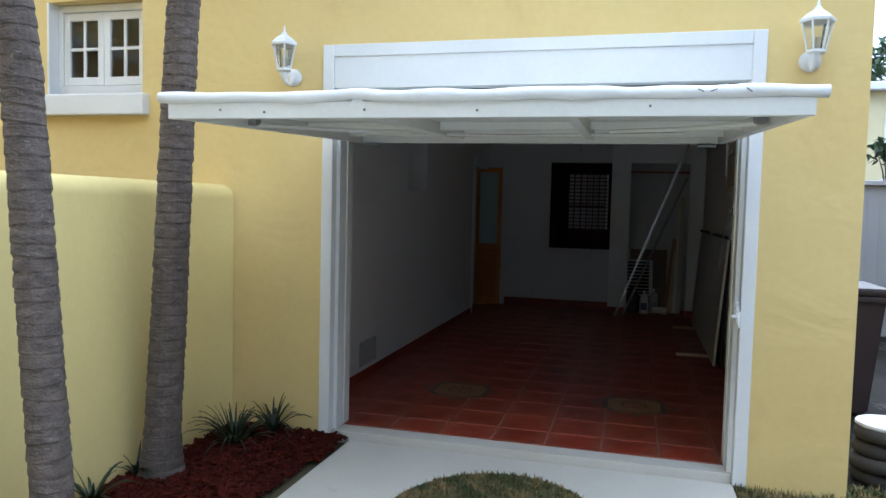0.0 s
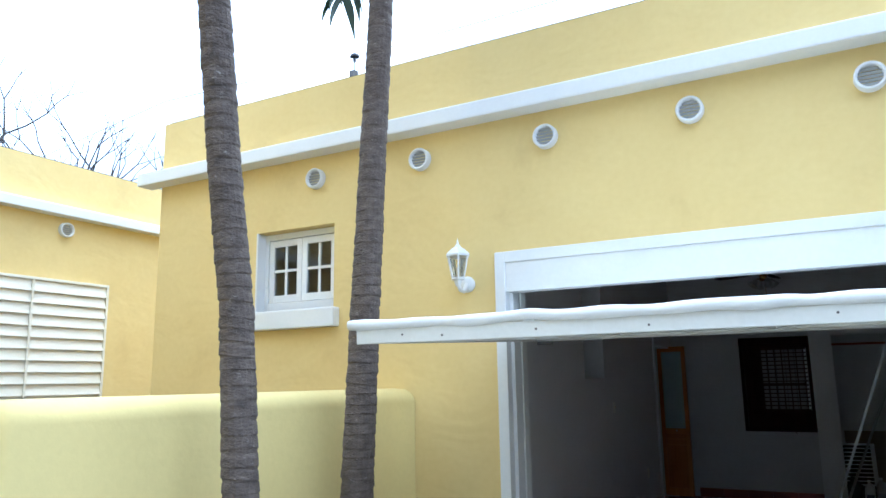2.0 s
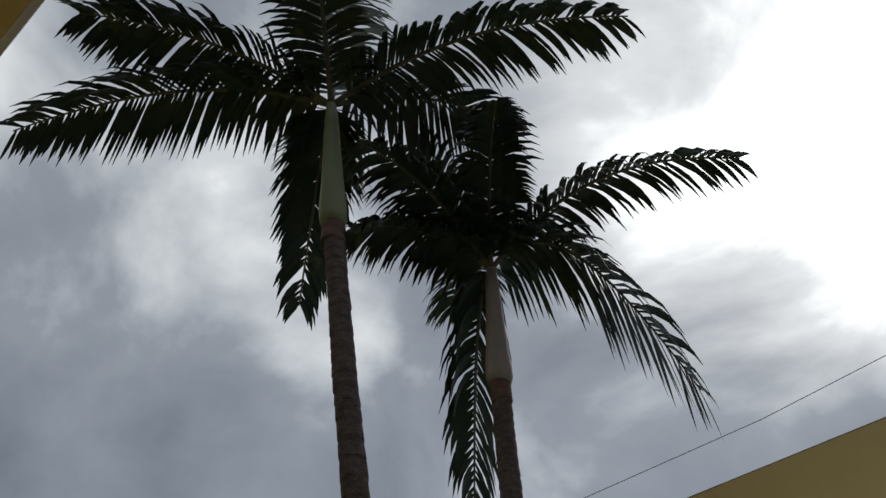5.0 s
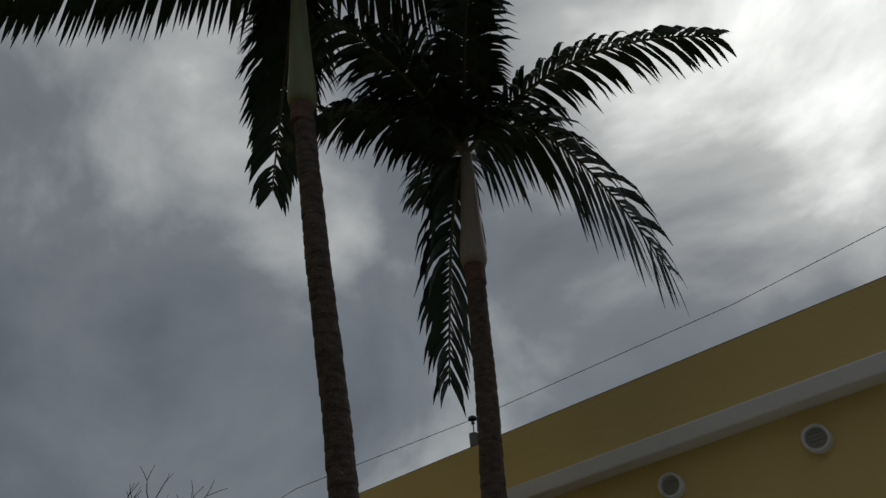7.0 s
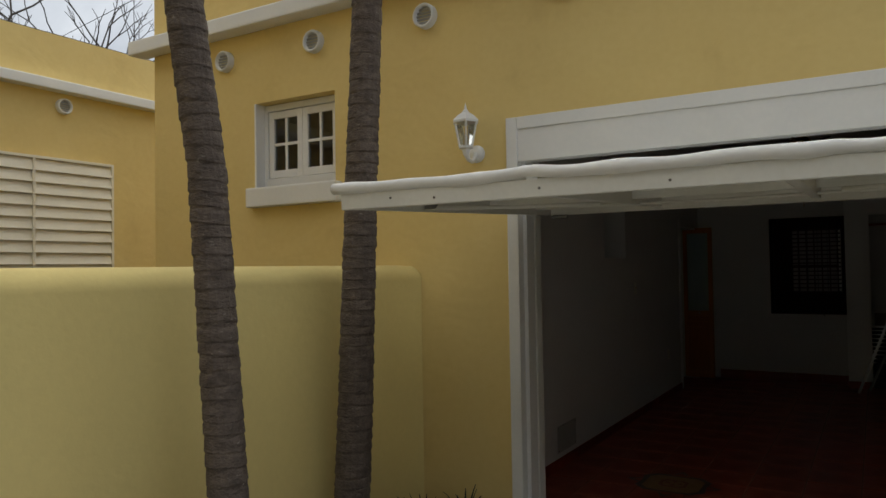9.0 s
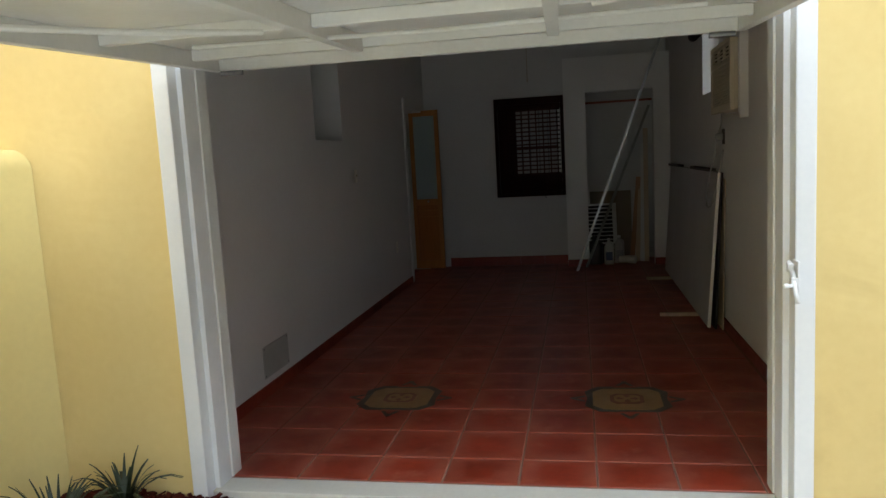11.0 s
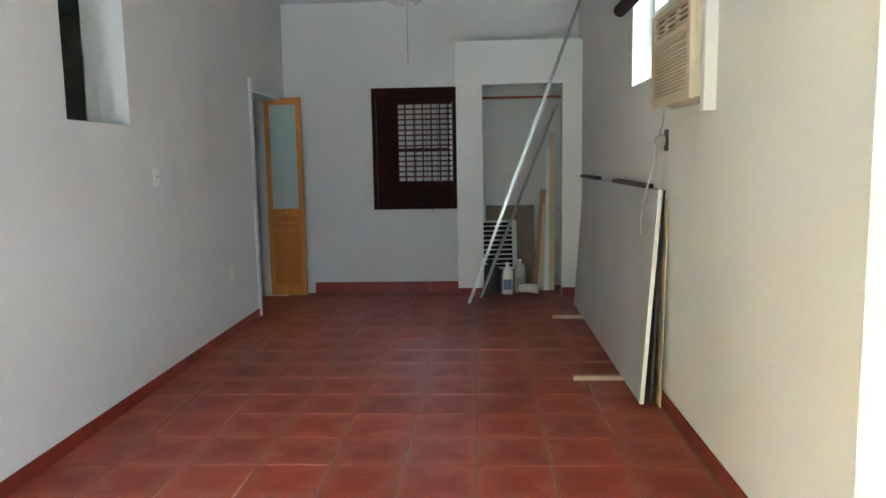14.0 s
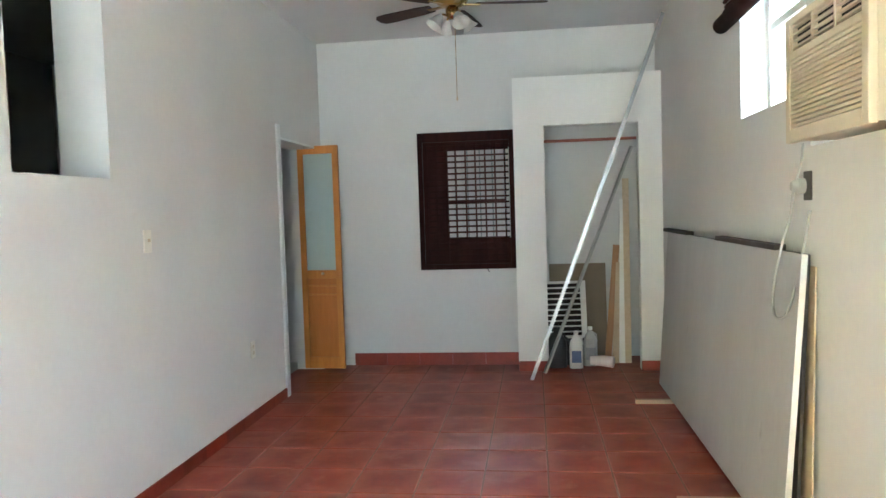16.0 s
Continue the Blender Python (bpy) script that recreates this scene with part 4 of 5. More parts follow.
def channel(name, p0, p1, w, d, label, material=M_STEEL):
    """An open steel channel from p0 to p1."""
    p0, p1 = Vector(p0), Vector(p1)
    L = (p1 - p0).length
    t = thing(name, p0, label, "metal track")
    t.rotation_mode = "QUATERNION"
    t.rotation_quaternion = (p1 - p0).to_track_quat("Z", "Y")
    # steel channels get a darker web, the shade between flanges as colour
    part("web", box(B(), -w / 2, w / 2, -0.0015, 0.0015, 0, L), M_WEB if material is M_STEEL else material, t)
    for s in (-1, 1):
        part("flange", box(B(), s * w / 2 - 0.0015, s * w / 2 + 0.0015, -d, 0.0, 0, L), material, t)
    return t


channel("steel_track", (0.40, 6.16, 0.004), (1.53, 6.10, 3.03), 0.055, 0.03, "long galvanised steel channel leaning to the ceiling corner")
channel("steel_track", (0.52, 6.40, 0.004), (1.36, 6.80, 2.02), 0.03, 0.02, "thin grey metal strip leaning inside the closet", M_VENT)


def leaning_board(name, x0, x1, y0, h, th, tilt, material, label, z=0.002, turn=0):
    t = thing(name, ((x0 + x1) / 2, y0, z), label, "board")
    t.rotation_euler = (radians(tilt), 0, radians(turn))
    part("face", box(B(), -(x1 - x0) / 2, (x1 - x0) / 2, 0, th, 0, h, 0.002), material, t)
    return t


leaning_board("hardboard_sheet", 0.60, 1.14, 6.98, 0.93, 0.006, -6, M_BROWNBRD, "brown hardboard sheet leaning on the closet back")
for x, h, m_, lab, tl in ((1.12, 1.12, M_PLANK, "reddish wooden plank leaning in the closet", 6), (1.19, 0.95, M_PALEWOOD, "pale wooden plank leaning in the closet", 4), (1.255, 1.55, M_PLASTIC_W, "long white batten leaning in the closet", 2), (1.31, 1.75, M_PALEWOOD, "pale wooden batten leaning in the closet", 1)):
    t = thing("wood_plank", (x, 6.82, 0.001), lab, "plank", "planks leaning in the closet")
    t.rotation_euler = (radians(-8), radians(tl), 0)
    part("plank", box(B(), -0.03, 0.03, -0.009, 0.009, 0, h, 0.002), m_, t)


def vent_grille():
    t = thing("metal_louvre_grille", (0.74, 6.82, 0.24), "white-framed louvre grille with near-black sheet painting the shade in the slots standing in the closet", "grille")
    t.rotation_euler = (radians(-8), 0, radians(6))
    # black sheet paints the shade behind the slats
    part("backing", box(B(), -0.17, 0.17, 0.012, 0.016, 0.02, 0.52), M_DARK, t)
    for a, b, c, d in ((-0.2, -0.17, 0, 0.54), (0.15, 0.2, 0, 0.54), (-0.17, 0.15, 0.515, 0.54), (-0.17, 0.15, 0, 0.025)):
        part("frame", box(B(), a, b, -0.012, 0.012, c, d, 0.004), M_PLASTIC_W, t)
    for k in range(9):
        zz = 0.06 + 0.052 * k
        part("slat", box(B(), -0.169, 0.149, -0.006, 0.006, zz - 0.007, zz + 0.007, 0.002), M_PLASTIC_W, t)
    return t


vent_grille()
crate = thing("cardboard_carton", (0.74, 6.84, 0.001), "dark carton under the louvre grille", "carton")
part("body", box(B(), -0.17, 0.17, -0.03, 0.10, 0, 0.235, 0.004), M_PLASTIC_K, crate)


def jug(name, x, y, w, d, h, material, label, cap_mat, sticker=None):
    t = thing(name, (x, y, 0.001), label, "bottle", "bottles on the closet floor")
    bm = B()
    prof = [(0.0, 1.0), (0.03, 1.03), (0.55, 1.03), (0.68, 0.95), (0.80, 0.62), (0.88, 0.30), (0.93, 0.26)]
    rows = []
    for z, g in prof:
        row = []
        for k in range(20):
            a = 2 * math.pi * k / 20
            ca, sa = math.cos(a), math.sin(a)
            sx = math.copysign(abs(ca) ** 0.6, ca) * w / 2 * g
            sy = math.copysign(abs(sa) ** 0.6, sa) * d / 2 * g
            row.append(bm.verts.new((sx, sy, z * h)))
        rows.append(row)
    for a, b in zip(rows, rows[1:]):
        for k in range(20):
            bm.faces.new((a[k], a[(k + 1) % 20], b[(k + 1) % 20], b[k]))
    bm.faces.new(rows[0][::-1])
    bm.faces.new(rows[-1])
    part("body", bm, material, t, smooth=True)
    part("cap", lathe(B(), [(0, 0.925 * h), (w * 0.18, 0.925 * h), (w * 0.17, h), (0, h)], 16), cap_mat, t)
    part("handle", tube(B(), [(w * 0.16, 0, h * 0.86), (w * 0.40, 0, h * 0.80), (w * 0.46, 0, h * 0.62)], 0.011, 8), material, t)
    if sticker:
        part("label", box(B(), -w * 0.36, w * 0.36, -d * 0.53, -d * 0.515, h * 0.16, h * 0.48), sticker, t, "printed paper label")
    return t


jug("plastic_jug", 0.645, 6.67, 0.18, 0.13, 0.37, M_PLASTIC_K, "dark grey plastic jug on the closet floor", M_PLASTIC_K)
jug("plastic_jug", 0.82, 6.63, 0.12, 0.10, 0.34, M_PLASTIC_W, "white cleaner jug with a blue label", M_PLASTIC_W, M_LABEL)
jug("plastic_jug", 0.955, 6.73, 0.125, 0.10, 0.36, M_TULIP, "translucent white jug with handle", M_PLASTIC_W, mat("grey_label", (0.35, 0.34, 0.36), rough=0.5))
jug("plastic_jug", 0.735, 6.76, 0.09, 0.06, 0.26, M_PLASTIC_K, "small black bottle behind the jugs", M_PLASTIC_K)
tub = thing("white_elbow_pipe", (1.06, 6.66, 0.055), "white plastic elbow lying on the closet floor", "pipe")
part("elbow", tube(B(), [(-0.11, 0.02, 0.0), (0.0, 0.0, 0.0), (0.09, -0.04, -0.005)], [0.04, 0.05, 0.053], 16), M_PLASTIC_W, tub, smooth=True)


# stacked panels leaning on the side wall
def lean_panel(name, y0, y1, xb, xt, h, th, material, label, edge=None, z0=0.03):
    t = thing(name, (xb, (y0 + y1) / 2, z0), label, "panel", "panels leaning on the side wall")
    L = (y1 - y0) / 2
    ang = math.atan2(xt - xb, h)
    t.rotation_euler = (0, ang, 0)
    part("face", box(B(), 0, th, -L, L, 0, h / math.cos(ang), 0.003), material, t)
    if edge:
        part("end_trim", box(B(), -0.002, th + 0.001, -L - 0.006, -L - 0.001, 0, h / math.cos(ang), 0.002), edge, t, "pale metal end trim")
    return t


lean_panel("leaning_panel", 2.99, 5.90, 1.436, 1.522, 1.225, 0.022, M_GREYPANEL, "large grey faced panel leaning on the wall", M_PLASTIC_W)
lean_panel("leaning_panel", 3.03, 6.02, 1.500, 1.555, 1.25, 0.016, M_DKEDGE, "dark panel behind the grey panel", None, 0.002)
lean_panel("leaning_panel", 3.00, 5.95, 1.553, 1.577, 1.20, 0.008, M_PALEWOOD, "pale thin panel behind the others", None, 0.002)
for (y0, y1) in ((3.30, 4.35), (5.15, 6.06)):
    st = thing("panel_cap_strip", (1.525, (y0 + y1) / 2, 1.257), "dark edging strip on top of the panels", "edging strip", "dark strips on the panels")
    part("strip", box(B(), -0.012, 0.04, -(y1 - y0) / 2, (y1 - y0) / 2, -0.004, 0.022, 0.003), M_DKEDGE, st)
for x0, x1, y in ((1.13, 1.46, 3.55), (1.18, 1.46, 5.40)):
    bl = thing("wood_block", ((x0 + x1) / 2, y, 0.001), "raw timber batten under the leaning panels", "wood block", "battens under the panels")
    part("batten", box(B(), -(x1 - x0) / 2, (x1 - x0) / 2, -0.022, 0.022, 0, 0.028, 0.002), M_PALEWOOD, bl)


# wall air conditioner
def air_con():
    y0, y1, z0, z1, xf = 2.326, 3.06, 1.70, 2.19, 1.487
    t = thing("air_conditioner", (xf, (y0 + y1) / 2, z0), "aged cream window air conditioner set through the wall", "air conditioner")
    w, h = (y1 - y0) / 2, z1 - z0
    part("casing", box(B(), 0.03, 0.30, -w + 0.012, w - 0.012, 0.008, h - 0.008, 0.006), M_CREAM, t)
    for a, b, c, d in ((-w, -w + 0.05, 0, h), (w - 0.05, w, 0, h), (-w + 0.05, w - 0.05, 0, 0.055), (-w + 0.05, w - 0.05, h - 0.03, h), (-w + 0.05, w - 0.05, h - 0.165, h - 0.135)):
        part("fascia", box(B(), 0.0, 0.03, a, b, c, d, 0.005), M_CREAM, t)
    # flat black sheet behind the louvres, the slots' shade put into colour
    part("slot_shade", box(B(), 0.022, 0.029, -w + 0.05, w - 0.05, 0.055, h - 0.03), M_DARK, t, "near-black sheet painting the shade in the slots")
    n = 15
    for k in range(n):
        zz = 0.065 + k * (h - 0.165 - 0.075) / (n - 1)
        part("louvre", box(B(), 0.003, 0.02, -w + 0.051, w - 0.051, zz - 0.006, zz + 0.006, 0.001), M_CREAM, t)
    for k in range(3):
        a = -w + 0.06 + k * (2 * w - 0.12) / 3
        b = a + (2 * w - 0.12) / 3 - 0.02
        part("mullion", box(B(), 0.002, 0.022, b, b + 0.02, h - 0.135, h - 0.03, 0.002), M_CREAM, t)
        for j in range(4):
            zz = h - 0.12 + 0.026 * j
            part("vane", box(B(), 0.004, 0.020, a, b, zz - 0.004, zz + 0.004, 0.001), M_CREAM, t)
    return t


air_con()
tagged(part("trim_filler_board", box(B(), 1.535, XR + 0.01, 2.262, 2.322, 1.64, 2.86, 0.008), M_PLASTER), "white filler board beside the air conditioner", "filler board", kind="structure")
sock = thing("wall_socket", (XR, 3.10, 1.53), "dark wall socket with a grey plug", "socket")
part("plate", box(B(), -0.008, 0.0, -0.04, 0.04, -0.06, 0.06, 0.003), M_DKEDGE, sock)
part("plug", lathe(B(), [(0, 0), (0.032, 0), (0.032, 0.03), (0.02, 0.05), (0, 0.052)], 16, pose(-0.009, 0.03, 0.0, 0, -90)), M_VENT, sock)
cord = thing("power_cord", (XR, 3.10, 1.53), "pale hanging power cord of the air conditioner", "cord")
cps = [Vector(c) for c in ((-0.05, 0.03, 0.0), (-0.06, 0.04, -0.12), (-0.09, 0.065, -0.26), (-0.115, 0.085, -0.42), (-0.125, 0.06, -0.52), (-0.125, 0.0, -0.55), (-0.10, -0.045, -0.51), (-0.06, -0.06, -0.33), (-0.02, -0.07, -0.10))]
path = []
for k in range(len(cps) - 1):
    q0, q1, q2, q3 = cps[max(k - 1, 0)], cps[k], cps[k + 1], cps[min(k + 2, len(cps) - 1)]
    for j in range(5):
        u = j / 5
        path.append(0.5 * (2 * q1 + (q2 - q0) * u + (2 * q0 - 5 * q1 + 4 * q2 - q3) * u * u + (3 * q1 - q0 - 3 * q2 + q3) * u ** 3))
path.append(cps[-1])
part("cord", tube(B(), path, 0.006, 8), M_VENT, cord, smooth=True)
part("cord_upper", tube(B(), [(-0.035, 0.04, 0.03), (-0.012, 0.05, 0.10), (-0.012, 0.03, 0.175)], 0.005, 8), M_VENT, cord)

# high window in the side wall with a rolled blind
rw = thing("window_4", (XR + 0.14, 3.595, 1.92), "white sash window high in the side wall", "window", kind="structure")
for a, b, c, d in ((-0.474, -0.43, 0.002, 0.928), (0.43, 0.474, 0.002, 0.928), (-0.43, 0.43, 0.885, 0.928), (-0.43, 0.43, 0.002, 0.05), (-0.43, 0.43, 0.45, 0.49)):
    part("window_frame", box(B(), 0.0, 0.06, a, b, c, d, 0.004), M_WHITE, rw)
part("window_frame", box(B(), 0.01, 0.05, -0.02, 0.02, 0.05, 0.45, 0.003), M_WHITE, rw)
pn = part("pane", box(B(), 0.03, 0.034, -0.43, 0.43, 0.05, 0.885), M_CLEAR, rw)
pn.visible_shadow = False
bl = thing("rolled_blind", (XR, 3.65, 2.44), "dark brown rolled matchstick blind over the high window", "blind")
part("roll", tube(B(), [(-0.05, -0.55, 0.03), (-0.05, 0.62, 0.03)], 0.045, 14), M_BLIND, bl, smooth=True)
part("head_rail", box(B(), -0.03, -0.002, -0.56, 0.64, 0.40, 0.45, 0.004), M_DKWOOD, bl)
for k in range(12):
    part("stick", tube(B(), [(-0.02 - 0.008 * (k % 2), -0.55, 0.08 + 0.027 * k), (-0.02 - 0.008 * (k % 2), 0.62, 0.08 + 0.027 * k)], 0.012, 6), M_BLIND, bl)

# small wall fittings
def plate(name, y, z, hgt, label, kind_):
    t = thing(name, (XL, y, z), label, kind_)
    part("cover", box(B(), 0.0, 0.009, -0.036, 0.036, -hgt / 2, hgt / 2, 0.003), M_IVORY, t)
    if kind_ == "switch":
        part("toggle", box(B(), 0.007, 0.02, -0.006, 0.006, -0.004, 0.014, 0.002), M_CREAM, t)
    else:
        for s in (-0.022, 0.022):
            part("receptacle", box(B(), 0.007, 0.009, -0.015, 0.015, s - 0.013, s + 0.013, 0.001), M_CREAM, t)
    return t


plate("light_switch", 3.545, 1.362, 0.12, "white light switch on the plaster wall", "switch")
plate("wall_outlet", 4.90, 0.52, 0.12, "white wall outlet near the floor", "outlet")
lv = thing("cover_plate", (XL, 1.51, 0.225), "grey painted cover plate low in the plaster wall", "cover plate")
part("cover", box(B(), 0.0, 0.006, -0.2, 0.2, -0.105, 0.105, 0.002), M_VENT, lv)
for a, b in ((-0.185, -0.09), (-0.185, 0.09), (0.185, -0.09), (0.185, 0.09)):
    part("screw", cone(B(), (0.006, a, b), (0.008, a, b), 0.005, 0.004, 8), M_DKEDGE, lv)


# ceiling fan
def fan(x, y):
    t = thing("ceiling_fan", (x, y, ZC), "brass ceiling fan with dark blades and tulip glass lamps", "ceiling fan")
    part("canopy", lathe(B(), [(0, -0.06), (0.05, -0.06), (0.068, -0.03), (0.07, 0.0), (0, 0.0)], 24), M_BRASS, t, smooth=True)
    part("motor", lathe(B(), [(0, -0.22), (0.06, -0.22), (0.10, -0.20), (0.125, -0.16), (0.12, -0.12), (0.085, -0.085), (0.035, -0.06), (0, -0.06)], 28), M_BRASS, t, smooth=True)
    part("switch_housing", lathe(B(), [(0, -0.30), (0.03, -0.30), (0.045, -0.27), (0.045, -0.22), (0, -0.22)], 20), M_BRASS, t, smooth=True)
    for k in range(5):
        a = radians(8 + 72 * k)
        m = Matrix.Rotation(a, 4, "Z") @ Matrix.Translation((0, 0, -0.205))
        iron = B()
        box(iron, 0.08, 0.20, -0.018, 0.018, -0.006, 0.002, 0.002, m)
        br = part("blade_iron", iron, M_BRASS, t)
        bm = B()
        ol = [(0.17, -0.045), (0.30, -0.058), (0.55, -0.066), (0.64, -0.062), (0.67, -0.03), (0.67, 0.03), (0.64, 0.062), (0.55, 0.066), (0.30, 0.058), (0.17, 0.045)]
        tw = Matrix.Rotation(radians(11), 4, "X")
        lo = [bm.verts.new(m @ tw @ Vector((px, py, 0.002))) for px, py in ol]
        hi = [bm.verts.new(m @ tw @ Vector((px, py, 0.009))) for px, py in ol]
        bm.faces.new(lo[::-1])
        bm.faces.new(hi)
        for i in range(len(ol)):
            bm.faces.new((lo[i], lo[(i + 1) % len(ol)], hi[(i + 1) % len(ol)], hi[i]))
        part("blade", bm, M_BLADE, br)
    for k in range(4):
        a = radians(30 + 90 * k)
        m = Matrix.Translation((0, 0, -0.285)) @ Matrix.Rotation(a, 4, "Z")
        arm = part("lamp_arm", tube(B(), [m @ Vector((0.03, 0, 0)), m @ Vector((0.07, 0, 0.01)), m @ Vector((0.09, 0, -0.01))], 0.008, 8), M_BRASS, t)
        part("tulip_shade", lathe(B(), [(0.018, 0.0), (0.035, -0.03), (0.042, -0.06), (0.058, -0.09), (0.062, -0.095)], 16, m @ Matrix.Translation((0.085, 0, 0.0)) @ Matrix.Rotation(radians(-38), 4, "Y")), M_TULIP, arm, "frosted tulip glass shade", smooth=True)
    part("pull_chain", tube(B(), [(0.02, -0.02, -0.30), (0.02, -0.02, -0.85)], 0.0022, 5), M_BRASS, t)
    part("chain_bob", lathe(B(), [(0, -0.88), (0.006, -0.87), (0.007, -0.855), (0, -0.845)], 10, pose(0.02, -0.02, 0)), M_PALEWOOD, t)
    return t


fan(-0.07, 5.07)

# ---- planting bed, lawn and yard ----
slab("mulch_soil", -2.05, -1.135, -3.2, -0.004, -0.2, -0.075, M_SOIL, "dark soil under the mulch bed", "soil")
rnd = random.Random(11)


def in_bed(x, y):
    edge = -1.20 + (0.06 if y > -0.45 else 0.0)
    return -2.03 < x < edge and -3.1 < y < -0.02


def chips(n):
    verts, faces = [], []
    for _ in range(n):
        x, y = rnd.uniform(-2.05, -1.1), rnd.uniform(-3.1, -0.02)
        if not in_bed(x, y):
            continue
        mound = 0.05 * math.exp(-((x + 1.6) / 0.35) ** 2) + 0.012 * math.sin(9 * x + 5 * y)
        c = Vector((x, y, -0.052 + mound + rnd.uniform(-0.008, 0.014)))
        m = Matrix.Rotation(rnd.uniform(0, 6.28), 3, "Z") @ Matrix.Rotation(rnd.uniform(-0.6, 0.6), 3, "X") @ Matrix.Rotation(rnd.uniform(-0.5, 0.5), 3, "Y")
        a, b, t = rnd.uniform(0.012, 0.036), rnd.uniform(0.006, 0.013), rnd.uniform(0.002, 0.004)
        i = len(verts)
        for sx, sy, sz in ((-1, -1, -1), (1, -1, -1), (1, 1, -1), (-1, 1, -1), (-1, -1, 1), (1, -1, 1), (1, 1, 1), (-1, 1, 1)):
            verts.append(tuple(c + m @ Vector((sx * a, sy * b, sz * t))))
        for f in ((4, 5, 6, 7), (0, 1, 5, 4), (1, 2, 6, 5), (2, 3, 7, 6), (3, 0, 4, 7)):
            faces.append(tuple(i + k for k in f))
    me = bpy.data.meshes.new("mulch")
    me.from_pydata(verts, [], faces)
    me.materials.append(M_MULCH)
    return tagged(new("mulch", me), "loose red-dyed wood mulch chips in the bed", "mulch", kind="stuff")


chips(9000)


def strap_plant(x, y, z, h, n, seed):
    r = random.Random(seed)
    t = thing("strap_leaf_plant", (x, y, z), "dark green strappy border plant in red mulch", "plant", "strappy plants in the bed")
    for _ in range(n):
        a, ln, out = r.uniform(0, 6.28), h * r.uniform(0.7, 1.25), r.uniform(0.3, 1.05)
        d = Vector((math.cos(a), math.sin(a), 0))
        side = Vector((-d.y, d.x, 0))
        bm, prev = B(), None
        for k in range(6):
            u = k / 5
            p = d * ln * out * u + Vector((0, 0, ln * (u * 1.25 - 1.05 * out * u * u)))
            w = 0.012 * (1 - u) + 0.002
            row = [bm.verts.new(p - side * w + Vector((0, 0, 0.003))), bm.verts.new(p), bm.verts.new(p + side * w + Vector((0, 0, 0.003)))]
            if prev:
                for i in range(2):
                    bm.faces.new((prev[i], prev[i + 1], row[i + 1], row[i]))
            prev = row
        part("leaf", bm, M_STRAP, t)
    return t


strap_plant(-1.71, -0.44, -0.05, 0.32, 60, 1)
strap_plant(-1.60, -0.15, -0.03, 0.26, 34, 2)
strap_plant(-1.90, -1.45, -0.03, 0.24, 22, 3)
strap_plant(-1.95, -1.05, -0.03, 0.18, 16, 4)


def grass(name, inside, x0, x1, y0, y1, n, z, hmin, hmax, label, seed):
    r = random.Random(seed)
    verts, faces = [], []
    for _ in range(n):
        x, y = r.uniform(x0, x1), r.uniform(y0, y1)
        if not inside(x, y):
            continue
        h, a, w = r.uniform(hmin, hmax), r.uniform(0, 6.28), r.uniform(0.0018, 0.0035)
        dx, dy = math.cos(a), math.sin(a)
        lean = r.uniform(0.1, 0.9) * h
        i = len(verts)
        verts += [(x - dy * w, y + dx * w, z), (x + dy * w, y - dx * w, z), (x + dx * lean * 0.4 + dy * w, y + dy * lean * 0.4 - dx * w, z + h * 0.6), (x + dx * lean * 0.4 - dy * w, y + dy * lean * 0.4 + dx * w, z + h * 0.6), (x + dx * lean, y + dy * lean, z + h)]
        faces += [(i, i + 1, i + 2, i + 3), (i + 3, i + 2, i + 4)]
    me = bpy.data.meshes.new(name)
    me.from_pydata(verts, [], faces)
    me.materials.append(M_GRASS)
    return tagged(new(name, me), label, "grass", kind="stuff")


# round lawn island in the drive
isl = lambda x, y: ((x - 0.03) / 0.56) ** 2 + ((y + 0.98) / 0.70) ** 2 < 1
bm = B()
bmesh.ops.create_circle(bm, cap_ends=True, segments=48, radius=1, matrix=Matrix.Translation((0.03, -0.98, ZG + 0.005)) @ Matrix.Diagonal((0.575, 0.715, 1, 1)))
tagged(part("ground_island", bm, M_SOIL), "round soil patch cut into the drive", "soil", kind="structure")
grass("grass", isl, -0.6, 0.65, -1.75, -0.2, 26000, ZG + 0.004, 0.012, 0.034, "short yellow-green grass in the round island", 5)
slab("ground_lawn", 1.272, 4.2, -5.0, 0.22, -0.2, -0.085, M_SOIL, "patchy soil of the side lawn", "soil")
lawn = lambda x, y: (y < -0.02 if x < EXR + 0.02 else y < 0.16 + 0.07 * math.sin(7 * x))
grass("grass", lawn, 1.275, 3.6, -2.6, 0.2, 60000, -0.085, 0.02, 0.06, "patchy lawn grass beside the drive", 6)
for x, y, w, d, a in ((2.55, -0.08, 0.46, 0.22, 4), (2.12, -0.52, 0.62, 0.30, -3)):
    pv = thing("stepping_stone", (x, y, -0.084), "flat purple-grey stepping stone in the lawn", "paver", "stepping stones")
    pv.rotation_euler = (0, 0, radians(a))
    part("stone", box(B(), -w / 2, w / 2, -d / 2, d / 2, 0, 0.045, 0.008), M_PAVER, pv)


